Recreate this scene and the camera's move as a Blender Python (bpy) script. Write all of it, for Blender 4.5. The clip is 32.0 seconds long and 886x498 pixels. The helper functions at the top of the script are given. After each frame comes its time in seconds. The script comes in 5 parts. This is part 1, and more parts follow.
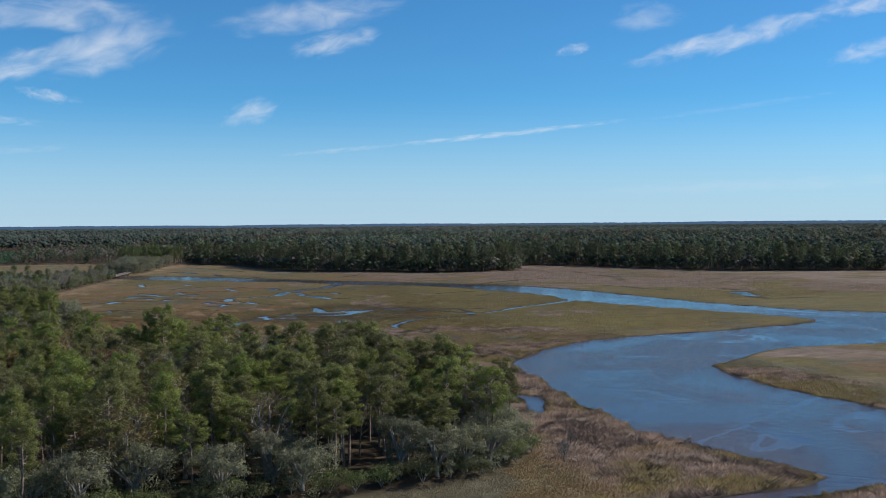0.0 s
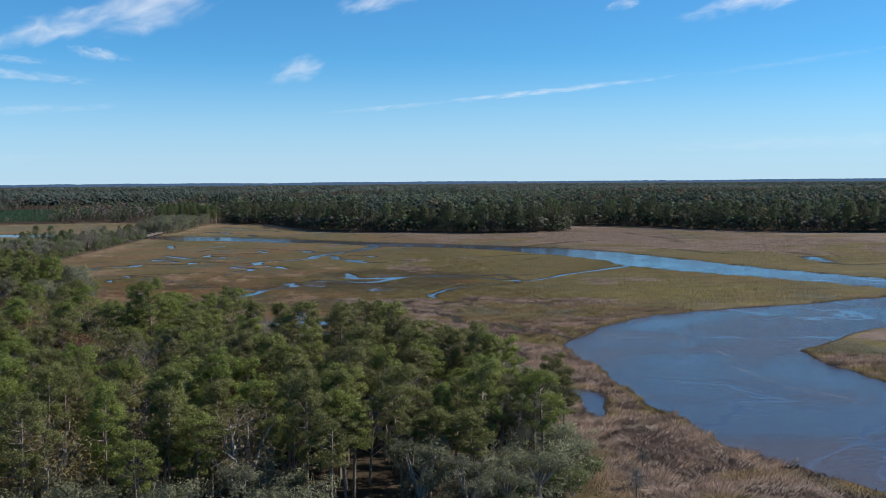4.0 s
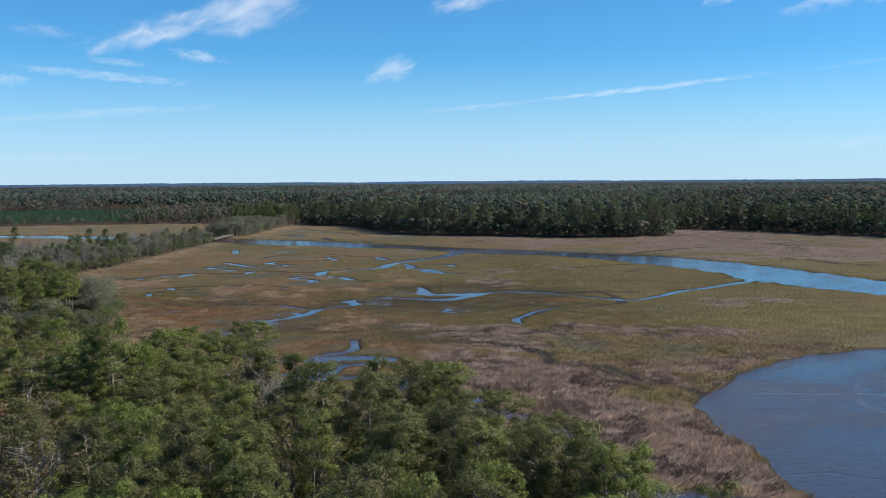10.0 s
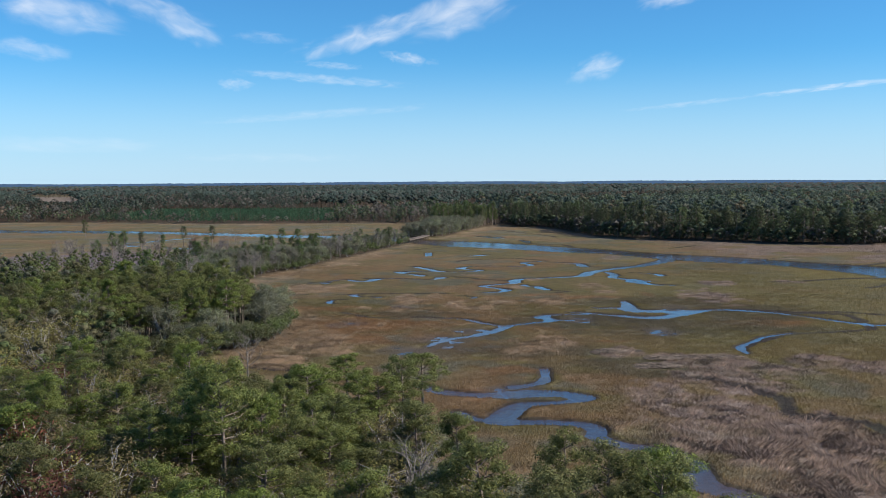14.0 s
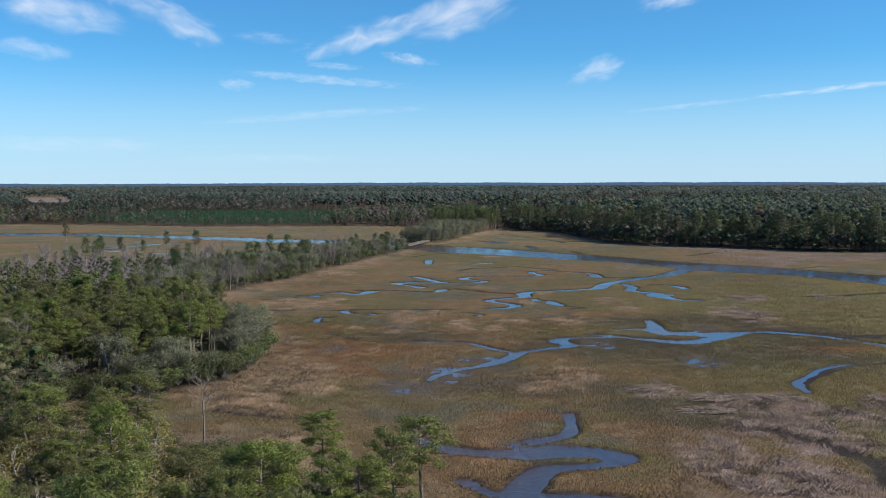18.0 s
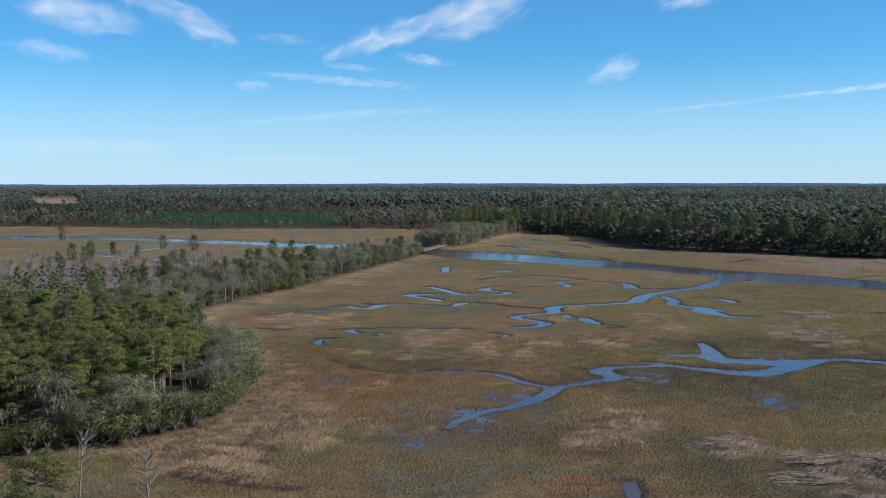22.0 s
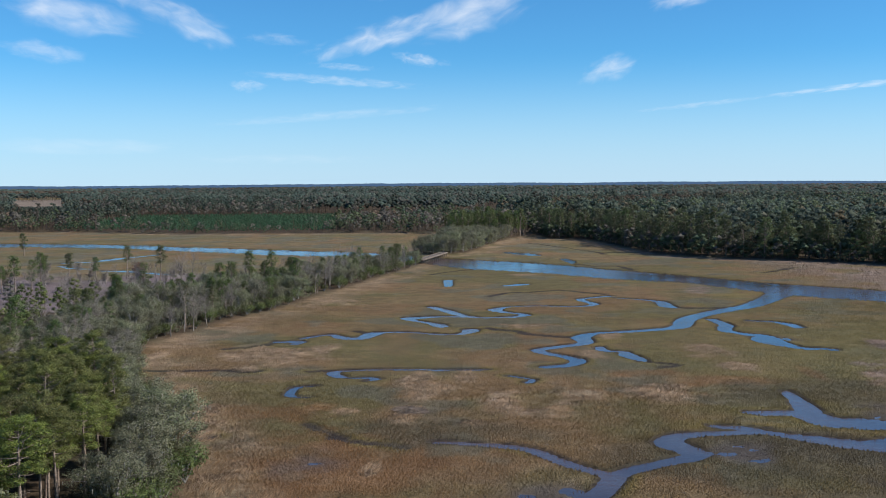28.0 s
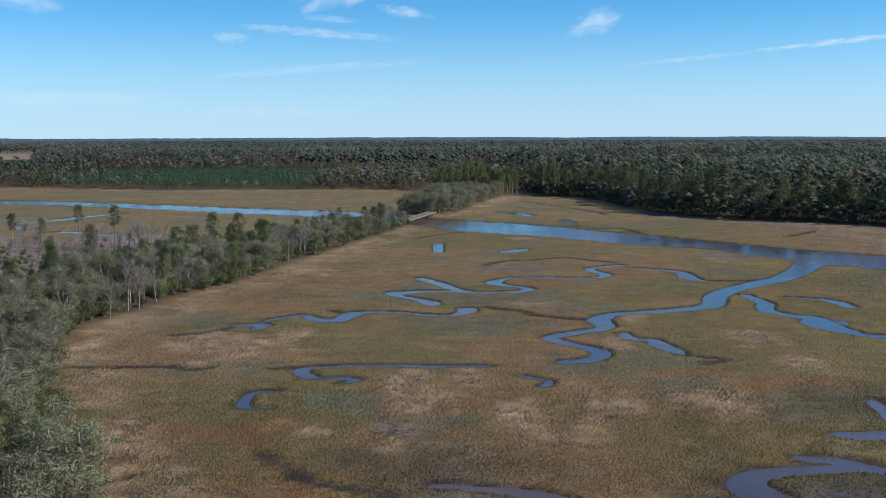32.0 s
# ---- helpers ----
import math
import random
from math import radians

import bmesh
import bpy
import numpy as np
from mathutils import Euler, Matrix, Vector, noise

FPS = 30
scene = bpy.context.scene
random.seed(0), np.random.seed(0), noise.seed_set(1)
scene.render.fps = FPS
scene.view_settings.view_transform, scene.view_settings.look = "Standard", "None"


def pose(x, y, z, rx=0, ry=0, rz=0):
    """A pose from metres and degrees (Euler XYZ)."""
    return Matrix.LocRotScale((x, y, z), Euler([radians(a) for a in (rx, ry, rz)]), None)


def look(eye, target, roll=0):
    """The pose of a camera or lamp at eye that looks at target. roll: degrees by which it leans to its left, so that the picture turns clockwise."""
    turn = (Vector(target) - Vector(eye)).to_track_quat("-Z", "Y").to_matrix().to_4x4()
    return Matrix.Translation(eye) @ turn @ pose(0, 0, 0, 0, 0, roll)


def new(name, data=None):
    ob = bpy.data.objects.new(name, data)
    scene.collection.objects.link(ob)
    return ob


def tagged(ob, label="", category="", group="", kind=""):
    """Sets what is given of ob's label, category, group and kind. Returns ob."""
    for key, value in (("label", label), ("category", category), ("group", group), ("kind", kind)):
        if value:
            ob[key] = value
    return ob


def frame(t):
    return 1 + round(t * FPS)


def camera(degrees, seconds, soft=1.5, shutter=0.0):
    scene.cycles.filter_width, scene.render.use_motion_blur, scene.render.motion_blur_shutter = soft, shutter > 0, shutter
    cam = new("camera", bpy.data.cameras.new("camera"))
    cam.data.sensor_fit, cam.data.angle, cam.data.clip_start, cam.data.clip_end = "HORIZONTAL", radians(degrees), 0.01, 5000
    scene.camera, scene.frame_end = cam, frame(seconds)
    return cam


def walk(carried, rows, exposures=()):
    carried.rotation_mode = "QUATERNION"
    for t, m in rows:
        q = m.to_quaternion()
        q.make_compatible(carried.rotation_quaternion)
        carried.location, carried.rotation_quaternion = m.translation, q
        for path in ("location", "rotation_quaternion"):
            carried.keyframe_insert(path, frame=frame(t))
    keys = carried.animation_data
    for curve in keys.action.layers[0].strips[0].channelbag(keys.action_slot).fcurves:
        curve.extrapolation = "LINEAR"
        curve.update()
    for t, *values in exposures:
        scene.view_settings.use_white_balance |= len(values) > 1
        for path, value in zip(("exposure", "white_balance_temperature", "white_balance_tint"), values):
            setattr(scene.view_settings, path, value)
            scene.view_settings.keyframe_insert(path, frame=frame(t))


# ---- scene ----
cam = camera(48.26, 32.0, soft=0.8)
walk(cam, [
    (0.0, pose(0.00, 0.00, 44.24, 88.423, 0.467, -20.417)),
    (0.4, pose(1.82, 3.97, 44.27, 86.327, 0.496, -20.498)),
    (0.5, pose(2.28, 4.96, 44.28, 85.995, 0.493, -20.497)),
    (1.0, pose(4.54, 9.95, 44.31, 85.960, 0.497, -20.615)),
    (1.5, pose(6.69, 15.10, 44.32, 85.941, 0.500, -19.126)),
    (2.0, pose(8.84, 20.23, 44.31, 85.944, 0.481, -17.943)),
    (2.5, pose(10.83, 25.20, 44.32, 85.970, 0.474, -17.557)),
    (3.0, pose(12.75, 30.01, 44.36, 85.969, 0.468, -17.615)),
    (3.5, pose(14.69, 34.84, 44.40, 85.987, 0.443, -17.699)),
    (5.5, pose(21.82, 55.31, 44.50, 86.028, 0.437, -17.617)),
    (6.0, pose(23.70, 60.69, 44.49, 86.020, 0.454, -17.411)),
    (7.0, pose(28.11, 71.89, 44.36, 86.034, 0.457, -16.647)),
    (8.0, pose(31.54, 82.99, 44.32, 86.042, 0.491, -16.002)),
    (9.0, pose(34.87, 93.44, 44.42, 86.002, 0.473, -15.567)),
    (9.5, pose(36.38, 98.78, 44.43, 85.992, 0.461, -14.467)),
    (10.0, pose(37.88, 103.97, 44.43, 85.988, 0.436, -12.453)),
    (10.5, pose(39.32, 108.99, 44.44, 85.997, 0.442, -10.240)),
    (11.0, pose(40.49, 113.96, 44.47, 86.002, 0.433, -8.541)),
    (11.5, pose(41.50, 118.80, 44.51, 86.003, 0.476, -6.995)),
    (12.0, pose(42.45, 123.69, 44.57, 86.008, 0.431, -5.504)),
    (12.5, pose(43.33, 128.63, 44.62, 86.001, 0.412, -4.157)),
    (13.0, pose(44.13, 133.71, 44.66, 86.003, 0.354, -2.887)),
    (13.5, pose(44.77, 138.90, 44.69, 86.014, 0.343, -1.759)),
    (14.0, pose(45.38, 144.09, 44.76, 86.003, 0.307, -0.723)),
    (14.5, pose(45.75, 149.30, 44.86, 85.996, 0.272, -0.080)),
    (15.0, pose(45.93, 154.47, 45.00, 85.998, 0.249, -0.118)),
    (15.5, pose(45.97, 159.57, 45.15, 85.981, 0.234, -0.201)),
    (17.5, pose(45.38, 179.75, 45.49, 86.029, 0.147, -0.621)),
    (18.0, pose(45.26, 185.07, 45.49, 86.052, 0.123, -0.702)),
    (19.0, pose(45.22, 195.81, 45.41, 86.074, 0.134, -0.740)),
    (20.0, pose(44.88, 206.63, 45.29, 86.120, 0.081, -0.858)),
    (20.5, pose(44.74, 212.18, 45.24, 86.097, 0.085, -0.354)),
    (21.0, pose(44.54, 217.86, 45.23, 86.108, 0.078, -0.068)),
    (22.0, pose(44.49, 228.55, 45.38, 86.100, 0.102, 0.205)),
    (23.0, pose(43.80, 238.22, 45.85, 86.076, 0.168, 0.030)),
    (24.0, pose(42.99, 247.93, 46.35, 86.075, 0.284, -0.150)),
    (25.0, pose(42.54, 258.44, 46.53, 86.053, 0.377, -0.324)),
    (25.5, pose(42.30, 263.64, 46.52, 86.030, 0.401, -0.409)),
    (27.5, pose(41.61, 285.86, 46.32, 86.052, 0.421, 0.033)),
    (28.0, pose(41.62, 291.62, 46.20, 86.069, 0.391, -0.029)),
    (29.0, pose(41.42, 303.06, 45.97, 86.073, 0.395, -0.211)),
    (30.0, pose(41.31, 315.26, 45.68, 86.065, 0.328, -0.393)),
    (31.0, pose(40.55, 327.25, 45.54, 86.054, 0.212, -0.645)),
    (31.5, pose(40.09, 333.17, 45.55, 85.623, 0.147, -0.764)),
    (32.0, pose(39.67, 339.00, 45.58, 83.437, 0.142, -0.906)),
], exposures=[(0.0, 0.14), (0.5, 0.19), (3.0, 0.28), (7.0, 0.33), (13.0, 0.38), (32.0, 0.38)])

# ---- sky, sun ----
SUN_AZ, SUN_EL = 98.0, 39.0          # clockwise from +y, degrees
sun_dir = Vector((math.sin(radians(SUN_AZ)) * math.cos(radians(SUN_EL)),
                  math.cos(radians(SUN_AZ)) * math.cos(radians(SUN_EL)), math.sin(radians(SUN_EL))))
sun_data = bpy.data.lights.new("sun", "SUN")
sun_data.energy, sun_data.angle, sun_data.color = 5.0, radians(0.53), (1.0, 0.93, 0.83)
sun = new("sun", sun_data)
sun.matrix_world = look(sun_dir * 900, (0, 0, 0))


class Nodes:
    """Short hand for building a node tree."""

    def __init__(self, tree):
        self.t = tree
        tree.nodes.clear()

    def n(self, kind, **sets):
        node = self.t.nodes.new(kind)
        for k, v in sets.items():
            if k == "ins":
                for key, val in v.items():
                    sock = node.inputs[key]
                    if isinstance(val, bpy.types.NodeSocket):
                        self.t.links.new(val, sock)
                    else:
                        sock.default_value = val
            else:
                setattr(node, k, v)
        return node

    def math(self, op, a, b=0.0, c=0.0, clamp=False):
        node = self.n("ShaderNodeMath", operation=op, use_clamp=clamp, ins={0: a, 1: b, 2: c})
        return node.outputs[0]

    def mix(self, fac, a, b, blend="MIX"):
        node = self.n("ShaderNodeMix", data_type="RGBA", blend_type=blend, ins={0: fac, 6: a, 7: b})
        return node.outputs[2]

    def ramp(self, fac, lo, hi):
        node = self.n("ShaderNodeMapRange", interpolation_type="SMOOTHSTEP", ins={0: fac, 1: lo, 2: hi})
        return node.outputs[0]


world = bpy.data.worlds.new("sky")
scene.world = world
world.use_nodes = True
w = Nodes(world.node_tree)
sky = w.n("ShaderNodeTexSky", sky_type="NISHITA", sun_disc=False, sun_elevation=radians(SUN_EL),
          sun_rotation=radians(SUN_AZ), altitude=10.0, air_density=0.85, dust_density=0.0, ozone_density=5.0)
way = w.n("ShaderNodeTexCoord").outputs["Generated"]
sep = w.n("ShaderNodeSeparateXYZ", ins={0: way})
azim = w.math("ARCTAN2", sep.outputs[0], sep.outputs[1])
elev = w.math("ARCSINE", sep.outputs[2])


def cirrus(az, el, half_len, half_wide, slope, amount, streak, seed):
    """A wisp of high cloud: centre and half sizes in degrees, slope in degrees."""
    ca, sa = math.cos(radians(slope)), math.sin(radians(slope))
    da = w.math("SUBTRACT", azim, radians(az))
    de = w.math("SUBTRACT", elev, radians(el))
    u = w.math("ADD", w.math("MULTIPLY", da, ca), w.math("MULTIPLY", de, sa))
    v = w.math("SUBTRACT", w.math("MULTIPLY", de, ca), w.math("MULTIPLY", da, sa))
    u = w.math("DIVIDE", u, radians(half_len))
    v = w.math("DIVIDE", v, radians(half_wide * 1.3))
    pos = w.n("ShaderNodeCombineXYZ", ins={0: w.math("MULTIPLY", u, half_len / half_wide / streak), 1: v, 2: seed})
    ns = w.n("ShaderNodeTexNoise", ins={"Vector": pos.outputs[0], "Scale": 1.0, "Detail": 9.0, "Roughness": 0.50, "Distortion": 0.45})
    wob = w.math("MULTIPLY", w.math("SUBTRACT", ns.outputs[0], 0.5), 3.4)
    d = w.math("ADD", w.math("MULTIPLY", u, u), w.math("MULTIPLY", v, v))
    edge = w.math("ADD", w.math("SUBTRACT", 1.0, d), wob)
    inside = w.ramp(w.math("SUBTRACT", 2.6, d), 0.0, 2.0)
    return w.math("MULTIPLY", w.math("MULTIPLY", w.ramp(edge, -0.5, 2.6), inside), amount * 0.85)


CLOUDS = [  # azimuth, elevation, half length, half width, slope, amount, streak, seed
    (9.5, 6.25, 1.6, 0.5, 20, 0.8, 2.5, 1.0),
    (-3.2, 8.3, 4.2, 0.55, 16, 0.9, 3.0, 5.0),
    (1.8, 9.6, 3.6, 0.95, 18, 1.0, 2.5, 7.0),
    (-1.2, 6.9, 1.4, 0.25, -9, 0.65, 2.5, 9.0),
    (-11.0, 5.4, 0.9, 0.25, 0, 0.55, 2.5, 13.0),
    (-6.2, 5.75, 4.6, 0.2, -4, 0.5, 4.0, 17.0),
    (-5.5, 6.5, 1.7, 0.16, -4, 0.4, 3.0, 19.0),
    (-20.4, 9.1, 3.6, 0.8, -10, 0.85, 3.0, 23.0),
    (-13.8, 8.6, 2.4, 0.6, -28, 0.7, 3.0, 29.0),
    (-15.5, 9.4, 3.4, 0.5, -15, 0.5, 3.0, 30.0),
    (-21.8, 7.0, 2.0, 0.4, -8, 0.5, 3.0, 31.0),
    (-9.4, 8.0, 1.6, 0.25, -3, 0.3, 3.0, 33.0),
    (-6.5, 3.75, 6.2, 0.2, 4, 0.3, 6.0, 37.0),
    (24.0, 5.02, 6.6, 0.13, 5.2, 0.7, 7.0, 41.0),
    (14.5, 4.15, 3.4, 0.11, 5.2, 0.35, 6.0, 43.0),
    (14.2, 10.2, 2.4, 0.5, 13, 0.8, 3.0, 47.0),
    (13.0, 11.7, 4.8, 0.7, 8, 0.7, 3.0, 48.0),
    (36.8, 9.9, 5.4, 0.5, 11, 0.9, 3.0, 53.0),
    (28.0, 9.7, 1.0, 0.25, 9, 0.55, 2.5, 59.0),
    (32.0, 11.3, 1.8, 0.6, 0, 0.5, 3.0, 61.0),
    (43.6, 8.8, 1.8, 0.4, 10, 0.7, 3.0, 67.0),
    (43.4, 11.2, 2.2, 0.4, 3, 0.8, 3.0, 69.0),
    (-0.5, 11.2, 4.5, 0.7, 2, 0.75, 3.0, 71.0),
    (-20.0, 2.0, 5.0, 0.35, 0, 0.25, 6.0, 73.0),
    (-9.0, 1.3, 5.0, 0.2, 0, 0.15, 6.0, 79.0),
    (38.0, 1.9, 9.0, 0.3, 1, 0.2, 6.0, 83.0),
    (37.0, 6.2, 5.0, 0.12, 6, 0.15, 6.0, 89.0),
]
cover = None
for row in CLOUDS:
    c = cirrus(*row)
    cover = c if cover is None else w.math("MAXIMUM", cover, c)
clear = w.mix(1.0, sky.outputs[0], (0.41, 0.87, 1.08, 1.0), "MULTIPLY")
clear = w.mix(w.math("MULTIPLY", w.ramp(elev, radians(7.5), radians(-0.6)), 0.72), clear, (4.5, 5.65, 7.4, 1.0))
sky_col = w.mix(cover, clear, (7.4, 7.7, 8.2, 1.0))
bg = w.n("ShaderNodeBackground", ins={"Color": sky_col, "Strength": 0.1})
w.n("ShaderNodeOutputWorld", ins={"Surface": bg.outputs[0]})


# ---- arithmetic of the plan ----
def smooth(lo, hi, x):
    t = np.clip((x - lo) / (hi - lo), 0.0, 1.0)
    return t * t * (3 - 2 * t)


def vnoise(x, y, size, seed):
    """Value noise, 0 to 1, on a lattice of that size in metres."""
    u, v = np.asarray(x, float) / size, np.asarray(y, float) / size
    i, j = np.floor(u).astype(np.int64), np.floor(v).astype(np.int64)
    fu, fv = u - i, v - j
    fu, fv = fu * fu * (3 - 2 * fu), fv * fv * (3 - 2 * fv)

    def rnd(a, b):
        h = (a * 374761393 + b * 668265263 + seed * 1442695041) & 0x7FFFFFFF
        h = ((h ^ (h >> 13)) * 1274126177) & 0x7FFFFFFF
        return ((h ^ (h >> 16)) & 0xFFFF) / 65535.0

    a, b, c, d = rnd(i, j), rnd(i + 1, j), rnd(i, j + 1), rnd(i + 1, j + 1)
    return (a * (1 - fu) + b * fu) * (1 - fv) + (c * (1 - fu) + d * fu) * fv


def fbm(x, y, size, seed, octaves=3):
    out, amp, tot = 0.0, 1.0, 0.0
    for k in range(octaves):
        out, tot = out + amp * vnoise(x, y, size / 2 ** k, seed + 17 * k), tot + amp
        amp *= 0.55
    return out / tot


def rounded(points, closed=False, steps=5):
    """A smooth line through the plan's points."""
    p = np.array(points, float)
    n = len(p)
    out = []
    for i in range(n if closed else n - 1):
        if closed:
            a, b, c, d = p[i - 1], p[i], p[(i + 1) % n], p[(i + 2) % n]
        else:
            a, b, c, d = p[max(i - 1, 0)], p[i], p[i + 1], p[min(i + 2, n - 1)]
        for k in range(steps):
            t = k / steps
            out.append(0.5 * (2 * b + (c - a) * t + (2 * a - 5 * b + 4 * c - d) * t * t + (3 * b - a - 3 * c + d) * t ** 3))
    if not closed:
        out.append(p[-1])
    return np.array(out)


def seg_dist(x, y, a, b):
    dx, dy = b[0] - a[0], b[1] - a[1]
    t = np.clip(((x - a[0]) * dx + (y - a[1]) * dy) / max(dx * dx + dy * dy, 1e-9), 0, 1)
    return np.hypot(x - a[0] - t * dx, y - a[1] - t * dy), t


def inside(x, y, poly):
    r = np.zeros(np.shape(x), bool)
    n = len(poly)
    for i in range(n):
        (ax, ay), (bx, by) = poly[i][:2], poly[(i + 1) % n][:2]
        if ay != by:
            r ^= ((ay > y) != (by > y)) & (x < (bx - ax) * (y - ay) / (by - ay) + ax)
    return r


def poly_sd(x, y, poly):
    """Signed distance to a closed outline, negative inside."""
    d = np.full(np.shape(x), 1e9)
    for i in range(len(poly)):
        d = np.minimum(d, seg_dist(x, y, poly[i], poly[(i + 1) % len(poly)])[0])
    return np.where(inside(x, y, poly), -d, d)


# ---- the plan: river, creeks, pools ----
RIVER = rounded([
    (-700, 1130), (-265, 1048), (-140, 995), (-44, 949), (0, 925), (34, 888), (60, 868), (97, 838), (129, 797), (154, 768),
    (184, 728), (217, 700), (245, 662), (280, 622), (300, 560), (308, 496), (316, 440), (333, 387), (380, 345), (520, 300), (900, 260),
    (900, 60), (300, 10), (210, 60), (160, 100), (124, 127), (121, 134), (120, 140), (117, 150), (114, 164), (111, 180), (113, 198), (116, 222),
    (121, 246), (126, 275), (139, 292), (155, 308), (178, 322), (214, 328), (253, 331), (299, 342), (301, 366), (289, 405),
    (272, 445), (258, 490), (262, 530), (246, 590), (222, 645), (178, 682), (152, 728), (120, 750), (90, 783), (51, 813),
    (32, 845), (0, 890), (-40, 903), (-136, 958), (-248, 1008), (-700, 1090)], closed=True, steps=4)
ISLET = rounded([(420, 275), (266, 274), (224, 275), (194, 259), (180, 250), (175, 240), (172, 225), (171, 212), (173, 196),
                 (176, 178), (190, 150), (260, 120), (420, 140)], closed=True, steps=4)
CREEKS = []          # each a line of x, y, width
CREEKS.append([(180, 690, 14), (172, 678, 9), (155, 652, 7), (143, 640, 6.5), (132, 629, 6), (122, 616, 6), (116, 600, 5.5), (109, 595, 4.5),
               (96, 590, 4), (87, 587, 4), (82, 580, 5), (82, 570, 4), (74, 564, 3.6), (67, 558, 3.4), (72, 550, 3), (76, 544, 3.6), (74, 537, 3.6),
               (67, 534, 3)])
CREEKS.append([(265, 492, 6), (229, 470, 3.5), (211, 460, 3.5), (196, 447, 2.5), (180, 440, 3), (166, 460, 2), (152, 475, 2.2), (141, 478, 3), (131, 469, 4.5),
               (121, 462, 5.5), (113, 460, 5), (108, 463, 4), (101, 469, 3), (93, 469, 3), (84, 467, 3.4), (81, 462, 5), (84, 455, 4), (77, 450, 3),
               (69, 444, 2.8), (65, 435, 3), (58, 426, 1.8), (52, 421, 1.2), (47, 414, 0.8), (44, 407, 0.4)])
CREEKS.append([(116, 501, 1.6), (114, 487, 3.5), (116, 477, 6), (124, 473, 7), (131, 474, 4)])
CREEKS.append([(40, 464, .8), (49, 462, 1.8), (56, 459, 2), (61, 451, 2), (67, 444, 2)])
CREEKS.append([(150, 427, 0.8), (140, 420, 1.2), (132, 410, 1.3), (127, 403, 1.8), (126, 393, 0.8)])
CREEKS.append([(42, 358, 2), (48, 350, 4), (56, 347, 4), (62, 347, 6), (70, 348, 6.5), (77, 344, 4), (72, 340, 3), (64, 338, 4), (60, 331, 5), (58, 324, 5),
               (64, 324, 3.4), (72, 322, 3.6), (75, 318, 3.4), (74, 313, 3), (78, 307, 3), (83, 304, 3), (86, 295, 4), (85, 285, 4.5), (90, 279, 4), (94, 268, 4),
               (97, 258, 2.6), (95, 243, 2), (97, 230, 3), (103, 228, 4), (106, 222, 4), (102, 212, 3.4), (100, 206, 2)])
CREEKS.append([(50, 332, 2), (54, 326, 2), (58, 323, 3)])
CREEKS.append([(72, 375, 1.6), (70, 360, 2.2), (63, 355, 2.4)])
CREEKS.append([(121, 131, 7), (112, 129, 4.5), (98, 129, 3.6), (85, 129, 3.4), (74, 128, 3.4), (66, 132, 3), (58, 136, 2.4), (40, 141, 2), (10, 140, 2)])
CREEKS.append([(-140, 925, 4), (-148, 912, 4), (-157, 896, 6), (-163, 873, 5), (-178, 865, 5)])
CREEKS.append([(-172, 846, 4), (-160, 830, 5), (-150, 823, 3)])
CREEKS.append([(-140, 813, 3), (-125, 808, 5), (-96, 787, 4)])
CREEKS.append([(112, 870, 3), (114, 855, 5), (114, 843, 3)])
CREEKS.append([(83, 925, 6), (92, 912, 9), (99, 898, 6)])
CREEKS.append([(378, 505, 4), (372, 490, 7), (366, 470, 4)])
CREEKS.append([(56, 623, 3), (61, 624, 3), (66, 625, 4), (70, 629, 3), (68, 633, 3), (64, 636, 3), (60, 643, 5), (65, 651, 3), (76, 654, 3), (88, 651, 3), (96, 654, 3), (98, 660, 3), (95, 668, 3), (96, 675, 3), (108, 683, 3)])
CREEKS.append([(109, 677, 2), (115, 673, 2), (121, 668, 3), (124, 662, 4), (123, 649, 5), (126, 645, 2)])
CREEKS.append([(57, 623, 3), (46, 626, 3), (38, 626, 4), (33, 624, 6), (30, 623, 5), (31, 618, 3), (36, 613, 3), (40, 607, 4), (41, 603, 3)])
CREEKS.append([(37, 653, 3), (42, 643, 4), (48, 629, 3), (51, 626, 3)])
CREEKS.append([(50, 596, 5), (49, 591, 4), (45, 587, 2.2), (39, 588, 2.2), (31, 592, 2.2), (23, 592, 3), (20, 589, 5), (18, 582, 4), (16, 580, 4), (12, 582, 4), (9, 587, 2.2), (7, 588, 2.2), (3, 585, 2.2), (0, 581, 2.2)])
CREEKS.append([(-7, 576, 1.5), (-4, 575, 3), (-2, 576, 3.6), (0, 575, 3), (-1, 571, 2)])
CREEKS.append([(52, 531, 1.5), (44, 531, 1.5), (41, 531, 2.2), (33, 532, 1.4), (25, 532, 1.5), (18, 531, 2), (15, 529, 2.6), (16, 525, 2.4), (19, 522, 1.4), (24, 522, 1.4), (26, 520, 1.8), (23, 518, 0.8)])
CREEKS.append([(13, 513, 0.6), (9, 512, 1.2), (8, 509, 1.5), (8, 505, 2), (9, 502, 1.2), (13, 501, 0.6)])
CREEKS.append([(130, 616, 3), (131, 603, 4), (129, 596, 4), (128, 590, 3.5), (132, 584, 3), (136, 580, 4), (134, 573, 7), (135, 569, 7), (138, 561, 4), (141, 558, 4), (144, 558, 3), (147, 556, 3)])
CREEKS.append([(141, 612, 2), (148, 609, 3), (151, 604, 4), (152, 596, 3)])
CREEKS.append([(85, 563, 2), (85, 557, 2.6), (90, 555, 2.6), (90, 550, 4), (92, 544, 3), (93, 542, 1.5)])
CREEKS.append([(57, 523, 1.2), (61, 520, 1.2), (62, 518, 1.2), (61, 515, 1.2)])
CREEKS.append([(71, 725, 6), (77, 730, 6)])
